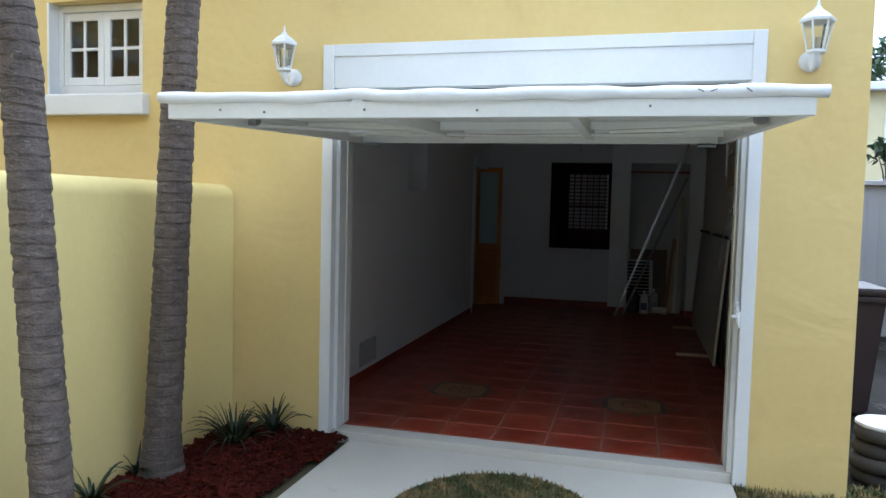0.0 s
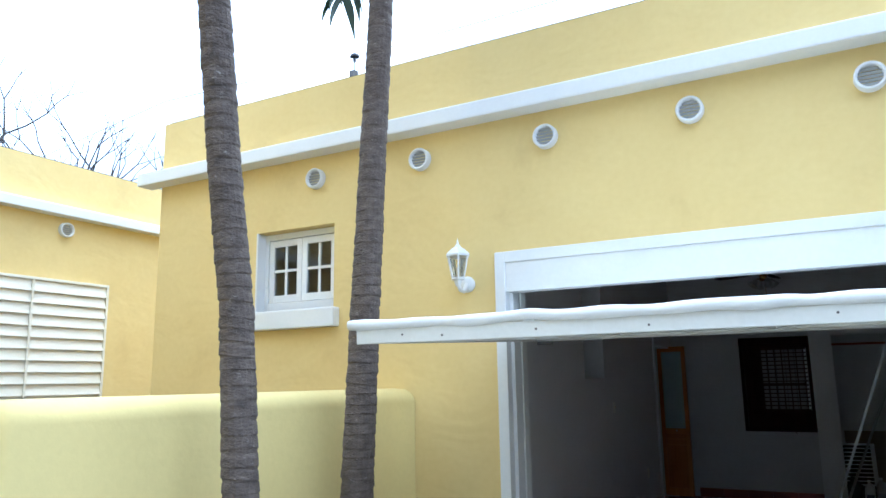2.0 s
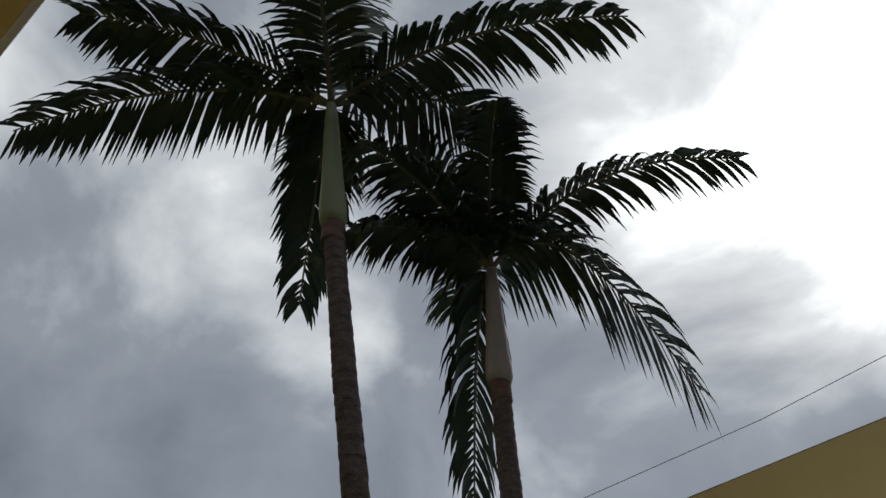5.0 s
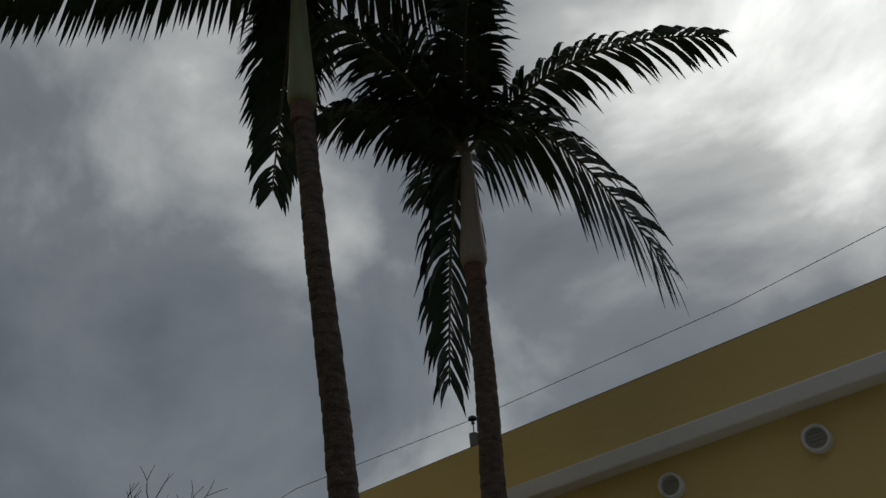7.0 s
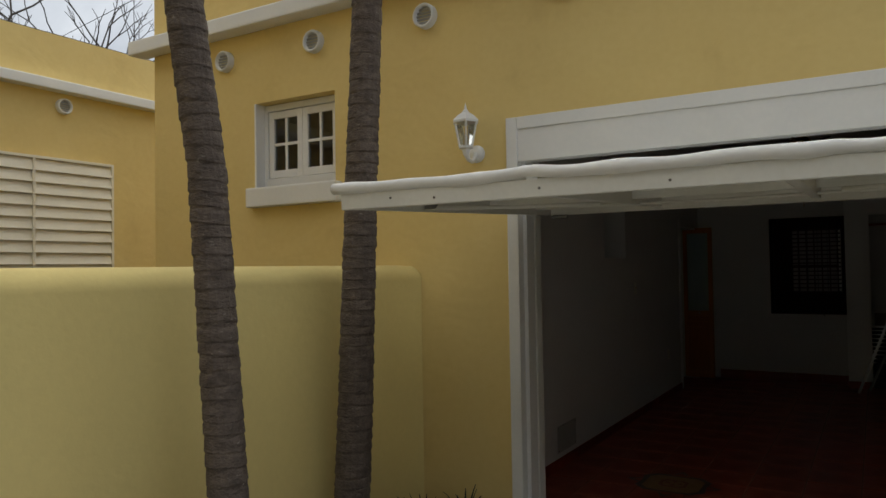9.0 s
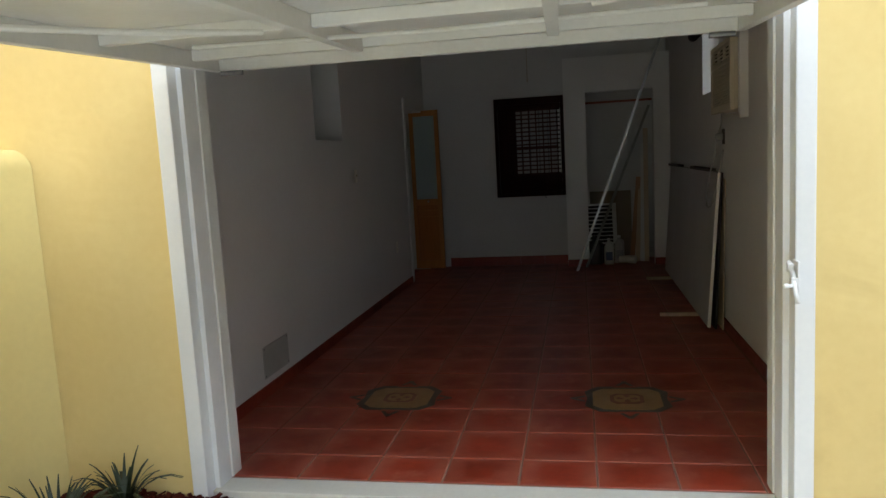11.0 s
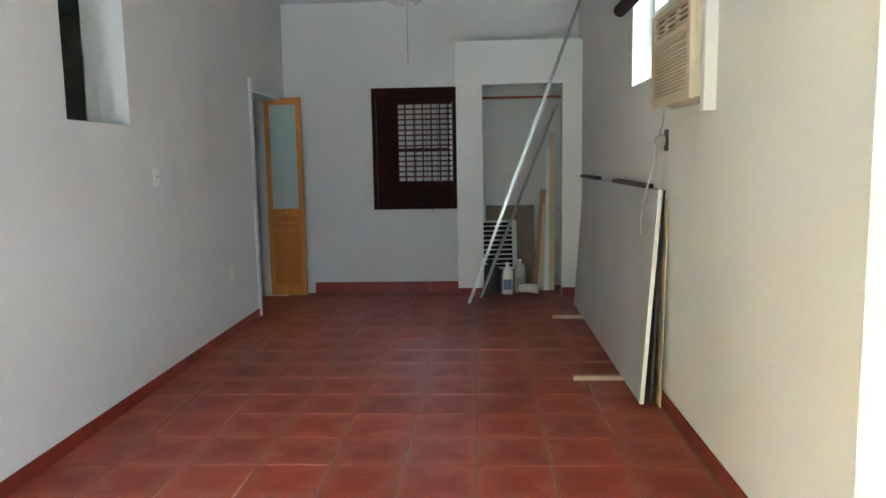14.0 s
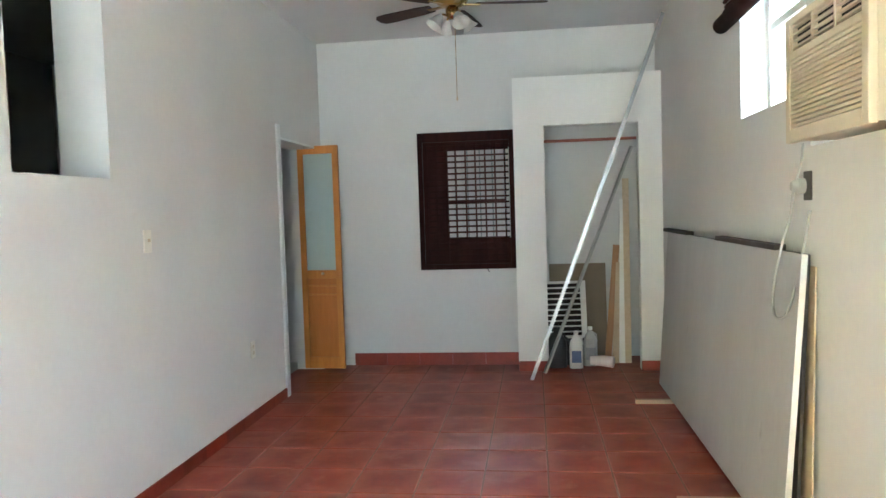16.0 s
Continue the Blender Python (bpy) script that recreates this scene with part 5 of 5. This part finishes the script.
# stacked black edging rings with a white lid
def ring_stack(x, y):
    t = thing("ring_stack", (x, y, -0.12), "stack of black rubber rings under a chalky white lid", "tyre stack")
    for k in range(4):
        r = 0.185 + 0.008 * math.sin(k * 2.1)
        part("ring", lathe(B(), [(r - 0.03, 0.0), (r, 0.006), (r + 0.012, 0.04), (r, 0.08), (r - 0.03, 0.086)], 32, pose(0.008 * math.sin(k * 5), 0.008 * math.cos(k * 3), 0.088 * k, 1.5 * math.sin(k * 4), 1.5 * math.cos(k * 4))), M_TYRE, t, smooth=True)
    part("lid", lathe(B(), [(0, 0.352), (0.18, 0.352), (0.184, 0.362), (0.18, 0.374), (0.0, 0.378)], 36), M_LIDW, t, "chalky white round lid")
    return t


ring_stack(2.215, 0.52)


def wheelie_bin(x, y):
    t = thing("wheelie_bin", (x, y, -0.12), "dark brown wheeled rubbish bin with closed lid", "rubbish bin")
    bm = B()
    lo = [bm.verts.new((sx * 0.21, sy * 0.24, 0.03)) for sx, sy in ((-1, -1), (1, -1), (1, 1), (-1, 1))]
    hi = [bm.verts.new((sx * 0.28, sy * 0.32, 0.98)) for sx, sy in ((-1, -1), (1, -1), (1, 1), (-1, 1))]
    bm.faces.new(lo[::-1])
    bm.faces.new(hi)
    for k in range(4):
        bm.faces.new((lo[k], lo[(k + 1) % 4], hi[(k + 1) % 4], hi[k]))
    bmesh.ops.bevel(bm, geom=list(bm.edges), offset=0.02, segments=2, affect="EDGES")
    part("body", bm, M_BIN, t)
    part("rim", box(B(), -0.30, 0.30, -0.34, 0.34, 0.95, 1.0, 0.012), M_BIN, t)
    bm = B()
    box(bm, -0.30, 0.30, -0.35, 0.33, 1.003, 1.07, 0.025)
    part("lid", bm, M_BIN, t, "brown hinged lid")
    part("handle", tube(B(), [(-0.24, 0.33, 1.02), (-0.24, 0.40, 1.06), (0.24, 0.40, 1.06), (0.24, 0.33, 1.02)], 0.016, 8), M_BIN, t)
    for s in (-1, 1):
        part("wheel", cone(B(), (s * 0.20, 0.24, 0.10), (s * 0.25, 0.24, 0.10), 0.10, 0.10, 20), M_TYRE, t)
    return t


wheelie_bin(2.33, 2.3)

# neighbour's tan house with clay tile roof edge
XN = 4.90
nh = wall("neighbour_wall", "x", XN, XN + 0.25, -3.0, 8.55, -0.3, 3.75, [], M_TAN, "tan rough stucco wall of the neighbouring house")
wall("neighbour_wall_end", "y", 8.3, 8.55, XN + 0.25, XN + 8, -0.3, 3.75, [], M_TAN, "tan stucco end wall of the neighbouring house")
slab("trim_neighbour_eave", XN - 0.10, XN - 0.001, -3.0, 8.65, 3.60, 3.80, M_WHITE, "white painted eave moulding", "eave", 0.02)
slab("trim_neighbour_eave_step", XN - 0.18, XN + 0.2, -3.0, 8.72, 3.803, 3.88, M_WHITE, "white stepped eave moulding", "eave", 0.015)
roof_n = thing("tiled_roof", (XN, 2.8, 3.88), "red clay barrel tile roof edge", "roof")
bm = B()
v = [bm.verts.new(p) for p in ((-0.22, -5.8, 0.02), (-0.22, 5.95, 0.02), (5, 5.95, 2.0), (5, -5.8, 2.0))]
bm.faces.new(v)
part("roof_deck", bm, M_ROOFTILE, roof_n)
pan_me = None
for k in range(48):
    y = -5.7 + 0.245 * k
    bm = B()
    prof = [(0.10 * math.cos(math.pi * j / 6), 0.085 * math.sin(math.pi * j / 6)) for j in range(7)]
    rows = []
    for xx, zz in ((-0.30, -0.005), (0.30, 0.225), (0.30, 0.26), (0.9, 0.49)):
        rows.append([bm.verts.new((xx, a, zz + b)) for a, b in prof])
    for a, b in zip(rows, rows[1:]):
        for j in range(6):
            bm.faces.new((a[j], a[j + 1], b[j + 1], b[j]))
    if pan_me is None:
        tl = part("roof_tile", bm, M_ROOFTILE, roof_n)
        tl.location = (0, y, 0)
        pan_me = tl.data
    else:
        bm.free()
        o = new("roof_tile", pan_me)
        o.parent = roof_n
        o.location = (0, y, 0)
nac = thing("window_air_conditioner", (XN, 6.9, 2.0), "weathered white air conditioner box on the tan wall", "air conditioner")
part("casing", box(B(), -0.36, 0.0, -0.40, 0.40, 0.0, 0.50, 0.012), M_PLASTIC_W, nac)
part("grille", box(B(), -0.34, -0.02, -0.412, -0.401, 0.04, 0.46, 0.004), M_VENT, nac)
for k in range(12):
    part("fin", box(B(), -0.372, -0.361, -0.38, 0.38, 0.05 + 0.035 * k, 0.062 + 0.035 * k), M_VENT, nac)


def lattice(x0, x1, y, z0, z1):
    t = thing("lattice_panel", ((x0 + x1) / 2, y, z0), "white diagonal lattice panel leaning by the shed", "lattice panel")
    w, h = x1 - x0, z1 - z0
    n = 0
    for s, yy in ((1, 0.0), (-1, 0.008)):
        k = -h
        while k < w:
            a0, a1 = max(0.0, k), min(w, k + h)
            if a1 - a0 > 0.02:
                p0, p1 = (a0, a0 - k), (a1, a1 - k)
                if s < 0:
                    p0, p1 = (p0[0], h - p0[1]), (p1[0], h - p1[1])
                d = Vector((p1[0] - p0[0], 0, p1[1] - p0[1]))
                m = Matrix.Translation((p0[0] - w / 2, yy, p0[1])) @ d.to_track_quat("X", "Z").to_matrix().to_4x4()
                part("strip", box(B(), 0, d.length, -0.003, 0.003, -0.019, 0.019, 0, m), M_WHITE, t)
            k += 0.096
    t.rotation_euler = (radians(-3), radians(4), 0)
    return t


lattice(4.28, 4.88, 8.0, 0.05, 1.43)
shed = thing("garden_shed", (3.4, 6.6, -0.12), "grey sheet-metal garden shed", "shed")
part("wall", box(B(), -0.62, 0.62, 0.0, 1.6, 0, 2.05, 0.01), M_SHED, shed)
for k in range(9):
    part("rib", box(B(), -0.6 + 0.15 * k, -0.575 + 0.15 * k, -0.012, -0.001, 0.02, 2.0, 0.003), M_SHED, shed)
part("roof", box(B(), -0.70, 0.70, -0.08, 1.7, 2.055, 2.12, 0.01), M_SHED, shed)
crt = thing("rusty_crate", (4.75, 7.6, -0.12), "rusty brown box on the asphalt", "crate")
part("body", box(B(), -0.2, 0.2, -0.15, 0.15, 0, 0.28, 0.01), mat("rust", (0.10, 0.045, 0.03), (0.06, 0.03, 0.02), rough=0.9), crt)
part("rim", box(B(), -0.21, 0.21, -0.16, 0.16, 0.281, 0.30, 0.004), M_DKEDGE, crt)
rake = thing("garden_rake", (4.40, 4.75, -0.12), "wooden-handled rake with a rusty head leaning on the wall", "rake")
part("handle", tube(B(), [(0, 0, 0.05), (0.42, 0.05, 1.0)], 0.013, 8), M_PALEWOOD, rake)
part("head", box(B(), -0.24, 0.22, -0.02, 0.02, 0.02, 0.055, 0.004), mat("rust_red", (0.12, 0.04, 0.03), rough=0.8), rake)

# two-storey pale house further off
yh = thing("pale_apartment_house", (6.6, 16.0, -0.12), "pale yellow two-storey house with louvred windows", "house")
part("wall", box(B(), -2.6, 8, 0, 6, 0, 4.75), M_PALEY, yh)
part("roof", box(B(), -2.9, 8.4, -0.35, 6.4, 4.752, 4.95, 0.03), M_WHITE, yh)
for xx in (-1.6, -0.05, 1.8):
    for zz in (1.65, 3.35):
        wnd = part("window", box(B(), xx, xx + 0.55, -0.03, -0.001, zz, zz + 0.95, 0.004), M_WHITE, yh)
        part("pane", box(B(), xx + 0.06, xx + 0.49, -0.036, -0.031, zz + 0.06, zz + 0.89), M_GLASS, wnd)
        for k in range(6):
            part("louvre", box(B(), xx + 0.06, xx + 0.49, -0.05, -0.037, zz + 0.12 + 0.13 * k, zz + 0.145 + 0.13 * k), M_VENT, wnd)


def leafy(name, x, y, z, trunk_h, r, n, leaf, material, label, cat, seed, group=""):
    rr = random.Random(seed)
    t = thing(name, (x, y, z), label, cat, group)
    part("trunk", tube(B(), [(0, 0, 0), (0.05, 0.02, trunk_h * 0.5), (0, 0, trunk_h)], [0.09 * r, 0.07 * r, 0.05 * r], 8), M_TWIG, t)
    cents = []
    for k in range(7):
        a, q = rr.uniform(0, 6.28), rr.uniform(0.3, 0.8) * r
        c = Vector((q * math.cos(a), q * math.sin(a), trunk_h + rr.uniform(-0.3, 0.7) * r))
        cents.append((c, rr.uniform(0.35, 0.6) * r))
        part("limb", tube(B(), [(0, 0, trunk_h * 0.7), tuple(c * 0.5 + Vector((0, 0, trunk_h * 0.4))), tuple(c)], [0.04 * r, 0.03 * r, 0.012 * r], 6), M_TWIG, t)
    verts, faces = [], []
    for _ in range(n):
        c, q = rr.choice(cents)
        d = Vector((rr.gauss(0, 1), rr.gauss(0, 1), rr.gauss(0, 1))).normalized() * q * rr.random() ** 0.4
        p = c + d
        m = Euler((rr.uniform(-1, 1), rr.uniform(-1, 1), rr.uniform(0, 6.28))).to_matrix()
        i, s = len(verts), leaf * rr.uniform(0.6, 1.3)
        for q2 in ((-s, 0, 0), (0, -s * 0.35, 0.0), (s, 0, -s * 0.2), (0, s * 0.35, 0.0)):
            verts.append(tuple(p + m @ Vector(q2)))
        faces.append((i, i + 1, i + 2, i + 3))
    me = bpy.data.meshes.new("crown")
    me.from_pydata(verts, [], faces)
    me.materials.append(material)
    cr = new("crown", me)
    cr.parent = t
    tagged(cr, kind="stuff")
    return t


leafy("shrub", 4.42, 3.55, -0.12, 1.35, 0.5, 900, 0.085, M_BUSH, "bright yellow-green leafy shrub by the tan wall", "shrub", 21)
leafy("tree", 5.35, 11.4, -0.12, 2.7, 0.45, 260, 0.12, M_TREE, "leafy tree in front of the pale house", "tree", 22)
leafy("tree", 8.3, 22.0, -0.12, 6.0, 1.9, 1500, 0.2, M_TREE, "tall leafy tree behind the pale house", "tree", 23)
leafy("shrub", 4.5, 10.6, -0.12, 1.2, 0.7, 900, 0.08, M_TREE, "dark green shrub behind the lattice", "shrub", 24)


# ---- utility pole, wire, bare trees ----
def upole():
    x, y, z = -12.75, 14.1, 12.35
    t = thing("utility_pole", (x, y, -0.12), "weathered utility pole with insulators", "utility pole")
    part("pole", tube(B(), [(0, 0, 0), (0, 0, z - 0.3)], [0.19, 0.15], 12), M_POLE, t)
    part("crossarm", box(B(), -0.1, 1.0, -0.06, 0.06, z - 1.25, z - 1.12, 0.01), M_POLE, t)
    part("insulator", lathe(B(), [(0, 0), (0.06, 0.0), (0.05, 0.12), (0.16, 0.16), (0.15, 0.24), (0.05, 0.3), (0, 0.3)], 12, pose(0.03, 0, z + 0.05)), M_PLASTIC_K, t)
    part("pin", tube(B(), [(0.03, 0, z - 0.4), (0.03, 0, z + 0.1)], 0.02, 6), M_IRON, t)
    part("hanger", lathe(B(), [(0, 0), (0.07, 0.0), (0.10, 0.05), (0.04, 0.10), (0, 0.22)], 10, pose(0.75, 0, z - 1.12)), M_PLASTIC_K, t)
    return t


upole()
cab = thing("overhead_cable", (-12.72, 14.1, 12.45), "thin overhead power cable", "cable")
part("cable", tube(B(), [(-14, -3.6, -3.0), (-7, -1.8, -0.75), (0, 0, 0), (9, 2.0, 1.2), (18, 4.0, 3.0), (32, 7, 6.4)], 0.011, 6), M_BLACKWIRE, cab)


def bare_tree(x, y, z, h, seed):
    r = random.Random(seed)
    t = thing("bare_tree", (x, y, z), "leafless tree with fine forked twigs", "tree", "bare trees behind the wing")
    bm, tw = B(), B()

    def grow(p, d, ln, rad, depth):
        q = p + d * ln
        mid = p + d * ln * 0.5 + Vector((r.uniform(-1, 1), r.uniform(-1, 1), r.uniform(-0.5, 0.5))) * ln * 0.07
        tube(bm if depth < 3 else tw, [p, mid, q], [rad, rad * 0.85, rad * 0.65], 5, False)
        if depth < 6:
            for _ in range(2 if depth else 4):
                nd = (d + Vector((r.uniform(-1, 1), r.uniform(-1, 1), r.uniform(-0.25, 0.75))) * 0.75).normalized()
                grow(q, nd, ln * r.uniform(0.6, 0.85), rad * 0.62, depth + 1)

    grow(Vector((0, 0, 0)), Vector((0, 0, 1)), h, 0.22, 0)
    part("trunk", bm, M_TWIG, t)
    tagged(part("twig_spray", tw, M_TWIG, t), kind="stuff")
    return t


bare_tree(-22.0, 8.0, -0.12, 3.3, 4)
bare_tree(-25.0, 12.5, -0.12, 3.6, 9)
bare_tree(-21.0, 15.5, -0.12, 3.3, 14)

# ---- floor tiles and baseboards, piece by piece ----
P, GAP = 0.352, 0.009
fl = bpy.data.objects["floor"]


def piece(name, me, parent, loc, rot=0.0):
    o = new(name, me)
    o.parent = parent
    o.location = loc
    o.rotation_euler = (0, 0, rot)
    return o


def tile_mesh(w, d, h, bev, material, name):
    bm = B()
    x, y = w / 2, d / 2
    lo = [bm.verts.new((sx * x, sy * y, -0.012)) for sx, sy in ((-1, -1), (1, -1), (1, 1), (-1, 1))]
    md = [bm.verts.new((sx * x, sy * y, h - bev)) for sx, sy in ((-1, -1), (1, -1), (1, 1), (-1, 1))]
    hi = [bm.verts.new((sx * (x - bev), sy * (y - bev), h)) for sx, sy in ((-1, -1), (1, -1), (1, 1), (-1, 1))]
    bm.faces.new(hi)
    for a, b in ((lo, md), (md, hi)):
        for k in range(4):
            bm.faces.new((a[k], a[(k + 1) % 4], b[(k + 1) % 4], b[k]))
    me = bpy.data.meshes.new(name)
    bm.to_mesh(me)
    bm.free()
    me.materials.append(material)
    return me


tr = random.Random(3)
cache = {}
nx0, ny0 = math.floor((XL - 0.507) / P), math.floor((0.165 - 2.20) / P)
for i in range(nx0, nx0 + 11):
    for j in range(ny0, ny0 + 22):
        x0, x1 = max(0.507 + i * P, XL), min(0.507 + (i + 1) * P, XR)
        y0, y1 = max(2.20 + j * P, 0.168), min(2.20 + (j + 1) * P, YB if not 0.55 < (x0 + x1) / 2 < 1.39 else YK)
        if x1 - x0 < 0.03 or y1 - y0 < 0.03:
            continue
        k = (round(x1 - x0, 3), round(y1 - y0, 3))
        if k not in cache:
            cache[k] = tile_mesh(k[0] - GAP, k[1] - GAP, 0.0, 0.003, M_TERRA, "tile")
        o = piece("tile", cache[k], fl, ((x0 + x1) / 2, (y0 + y1) / 2, tr.uniform(-0.0012, 0.0012)))
        o.rotation_euler = (tr.uniform(-0.003, 0.003), tr.uniform(-0.003, 0.003), tr.uniform(-0.004, 0.004))


def baseboard(name, x, y, length, turn, height):
    t = thing(name, (x, y, 0), "glazed red tile baseboard along the wall", "baseboard", kind="structure")
    t.rotation_euler = (0, 0, radians(turn))
    n = max(1, round(length / 0.30))
    w = length / n
    me = tile_mesh(w - 0.0016, 0.012, height, 0.004, M_BASE, "baseboard_tile")
    for k in range(n):
        piece("baseboard_tile", me, t, ((k + 0.5) * w, 0.006, 0.0))


baseboard("baseboard_west", XL, 5.56, 5.30, -90, 0.08)
baseboard("baseboard_east", XR, 0.26, 6.24, 90, 0.085)
baseboard("baseboard_north", 0.297, YB, 1.60, 180, 0.115)
baseboard("baseboard_closet_left", 0.568, YC, 0.271, 180, 0.09)
baseboard("baseboard_closet_right", XR - 0.014, YC, 0.19, 180, 0.09)


# decorative inlays
def medallion(x, y):
    t = thing("decor_inlay", (x, y, 0.0016), "ochre and blue-grey patterned decorative floor inlay", "floor inlay", "patterned floor inlays")

    def poly(pts, z, m_, nm):
        bm = B()
        lo = [bm.verts.new((a, b, z - 0.0012)) for a, b in pts]
        hi = [bm.verts.new((a, b, z)) for a, b in pts]
        bm.faces.new(hi)
        for k in range(len(pts)):
            bm.faces.new((lo[k], lo[(k + 1) % len(pts)], hi[(k + 1) % len(pts)], hi[k]))
        part(nm, bm, m_, t)

    def star(r0, r1, n, ph=0.0):
        return [((r0 if k % 2 == 0 else r1) * math.cos(math.pi * k / n + ph), (r0 if k % 2 == 0 else r1) * math.sin(math.pi * k / n + ph)) for k in range(2 * n)]

    def octagon(w, h, c):
        return [(w, h - c), (w - c, h), (c - w, h), (-w, h - c), (-w, c - h), (c - w, -h), (w - c, -h), (w, c - h)]

    poly(octagon(0.232, 0.212, 0.075), 0.0012, M_MEDB, "border")
    poly(octagon(0.198, 0.186, 0.062), 0.0024, M_MEDA, "field")
    for sx, sy in ((1, 1), (-1, 1), (-1, -1), (1, -1)):
        poly([(sx * a, sy * b) for a, b in ((0.236, 0.03), (0.246, 0.13), (0.165, 0.222), (0.06, 0.226), (0.10, 0.19), (0.14, 0.185), (0.20, 0.125), (0.205, 0.07))][::sx * sy], 0.0034, M_MEDB, "corner_scroll")
    poly(octagon(0.098, 0.088, 0.034), 0.0036, M_MEDC, "rosette_ring")
    poly(octagon(0.074, 0.064, 0.026), 0.0046, M_MEDA, "rosette")
    for k in range(4):
        a = math.pi / 2 * k
        c, s = math.cos(a), math.sin(a)

        def turned(pts):
            return [(c * px - s * py, s * px + c * py) for px, py in pts]

        poly(turned(((0.066, 0.0), (0.048, 0.02), (0.016, 0.0), (0.048, -0.02))), 0.0056, M_MEDC, "petal")
        poly(turned(((0.245, 0.055), (0.325, 0.012), (0.325, -0.012), (0.245, -0.055), (0.245, -0.034), (0.295, 0.0), (0.245, 0.034))), 0.0026, M_MEDB, "spur")
        poly(turned(((0.335, 0.0), (0.322, 0.018), (0.300, 0.014), (0.292, 0.0), (0.300, -0.014), (0.322, -0.018))), 0.0036, M_MEDB, "bud")
    return t


md = medallion(-0.68, 1.325)
copy_thing(md, pose(0.706, 1.335, 0.0016))
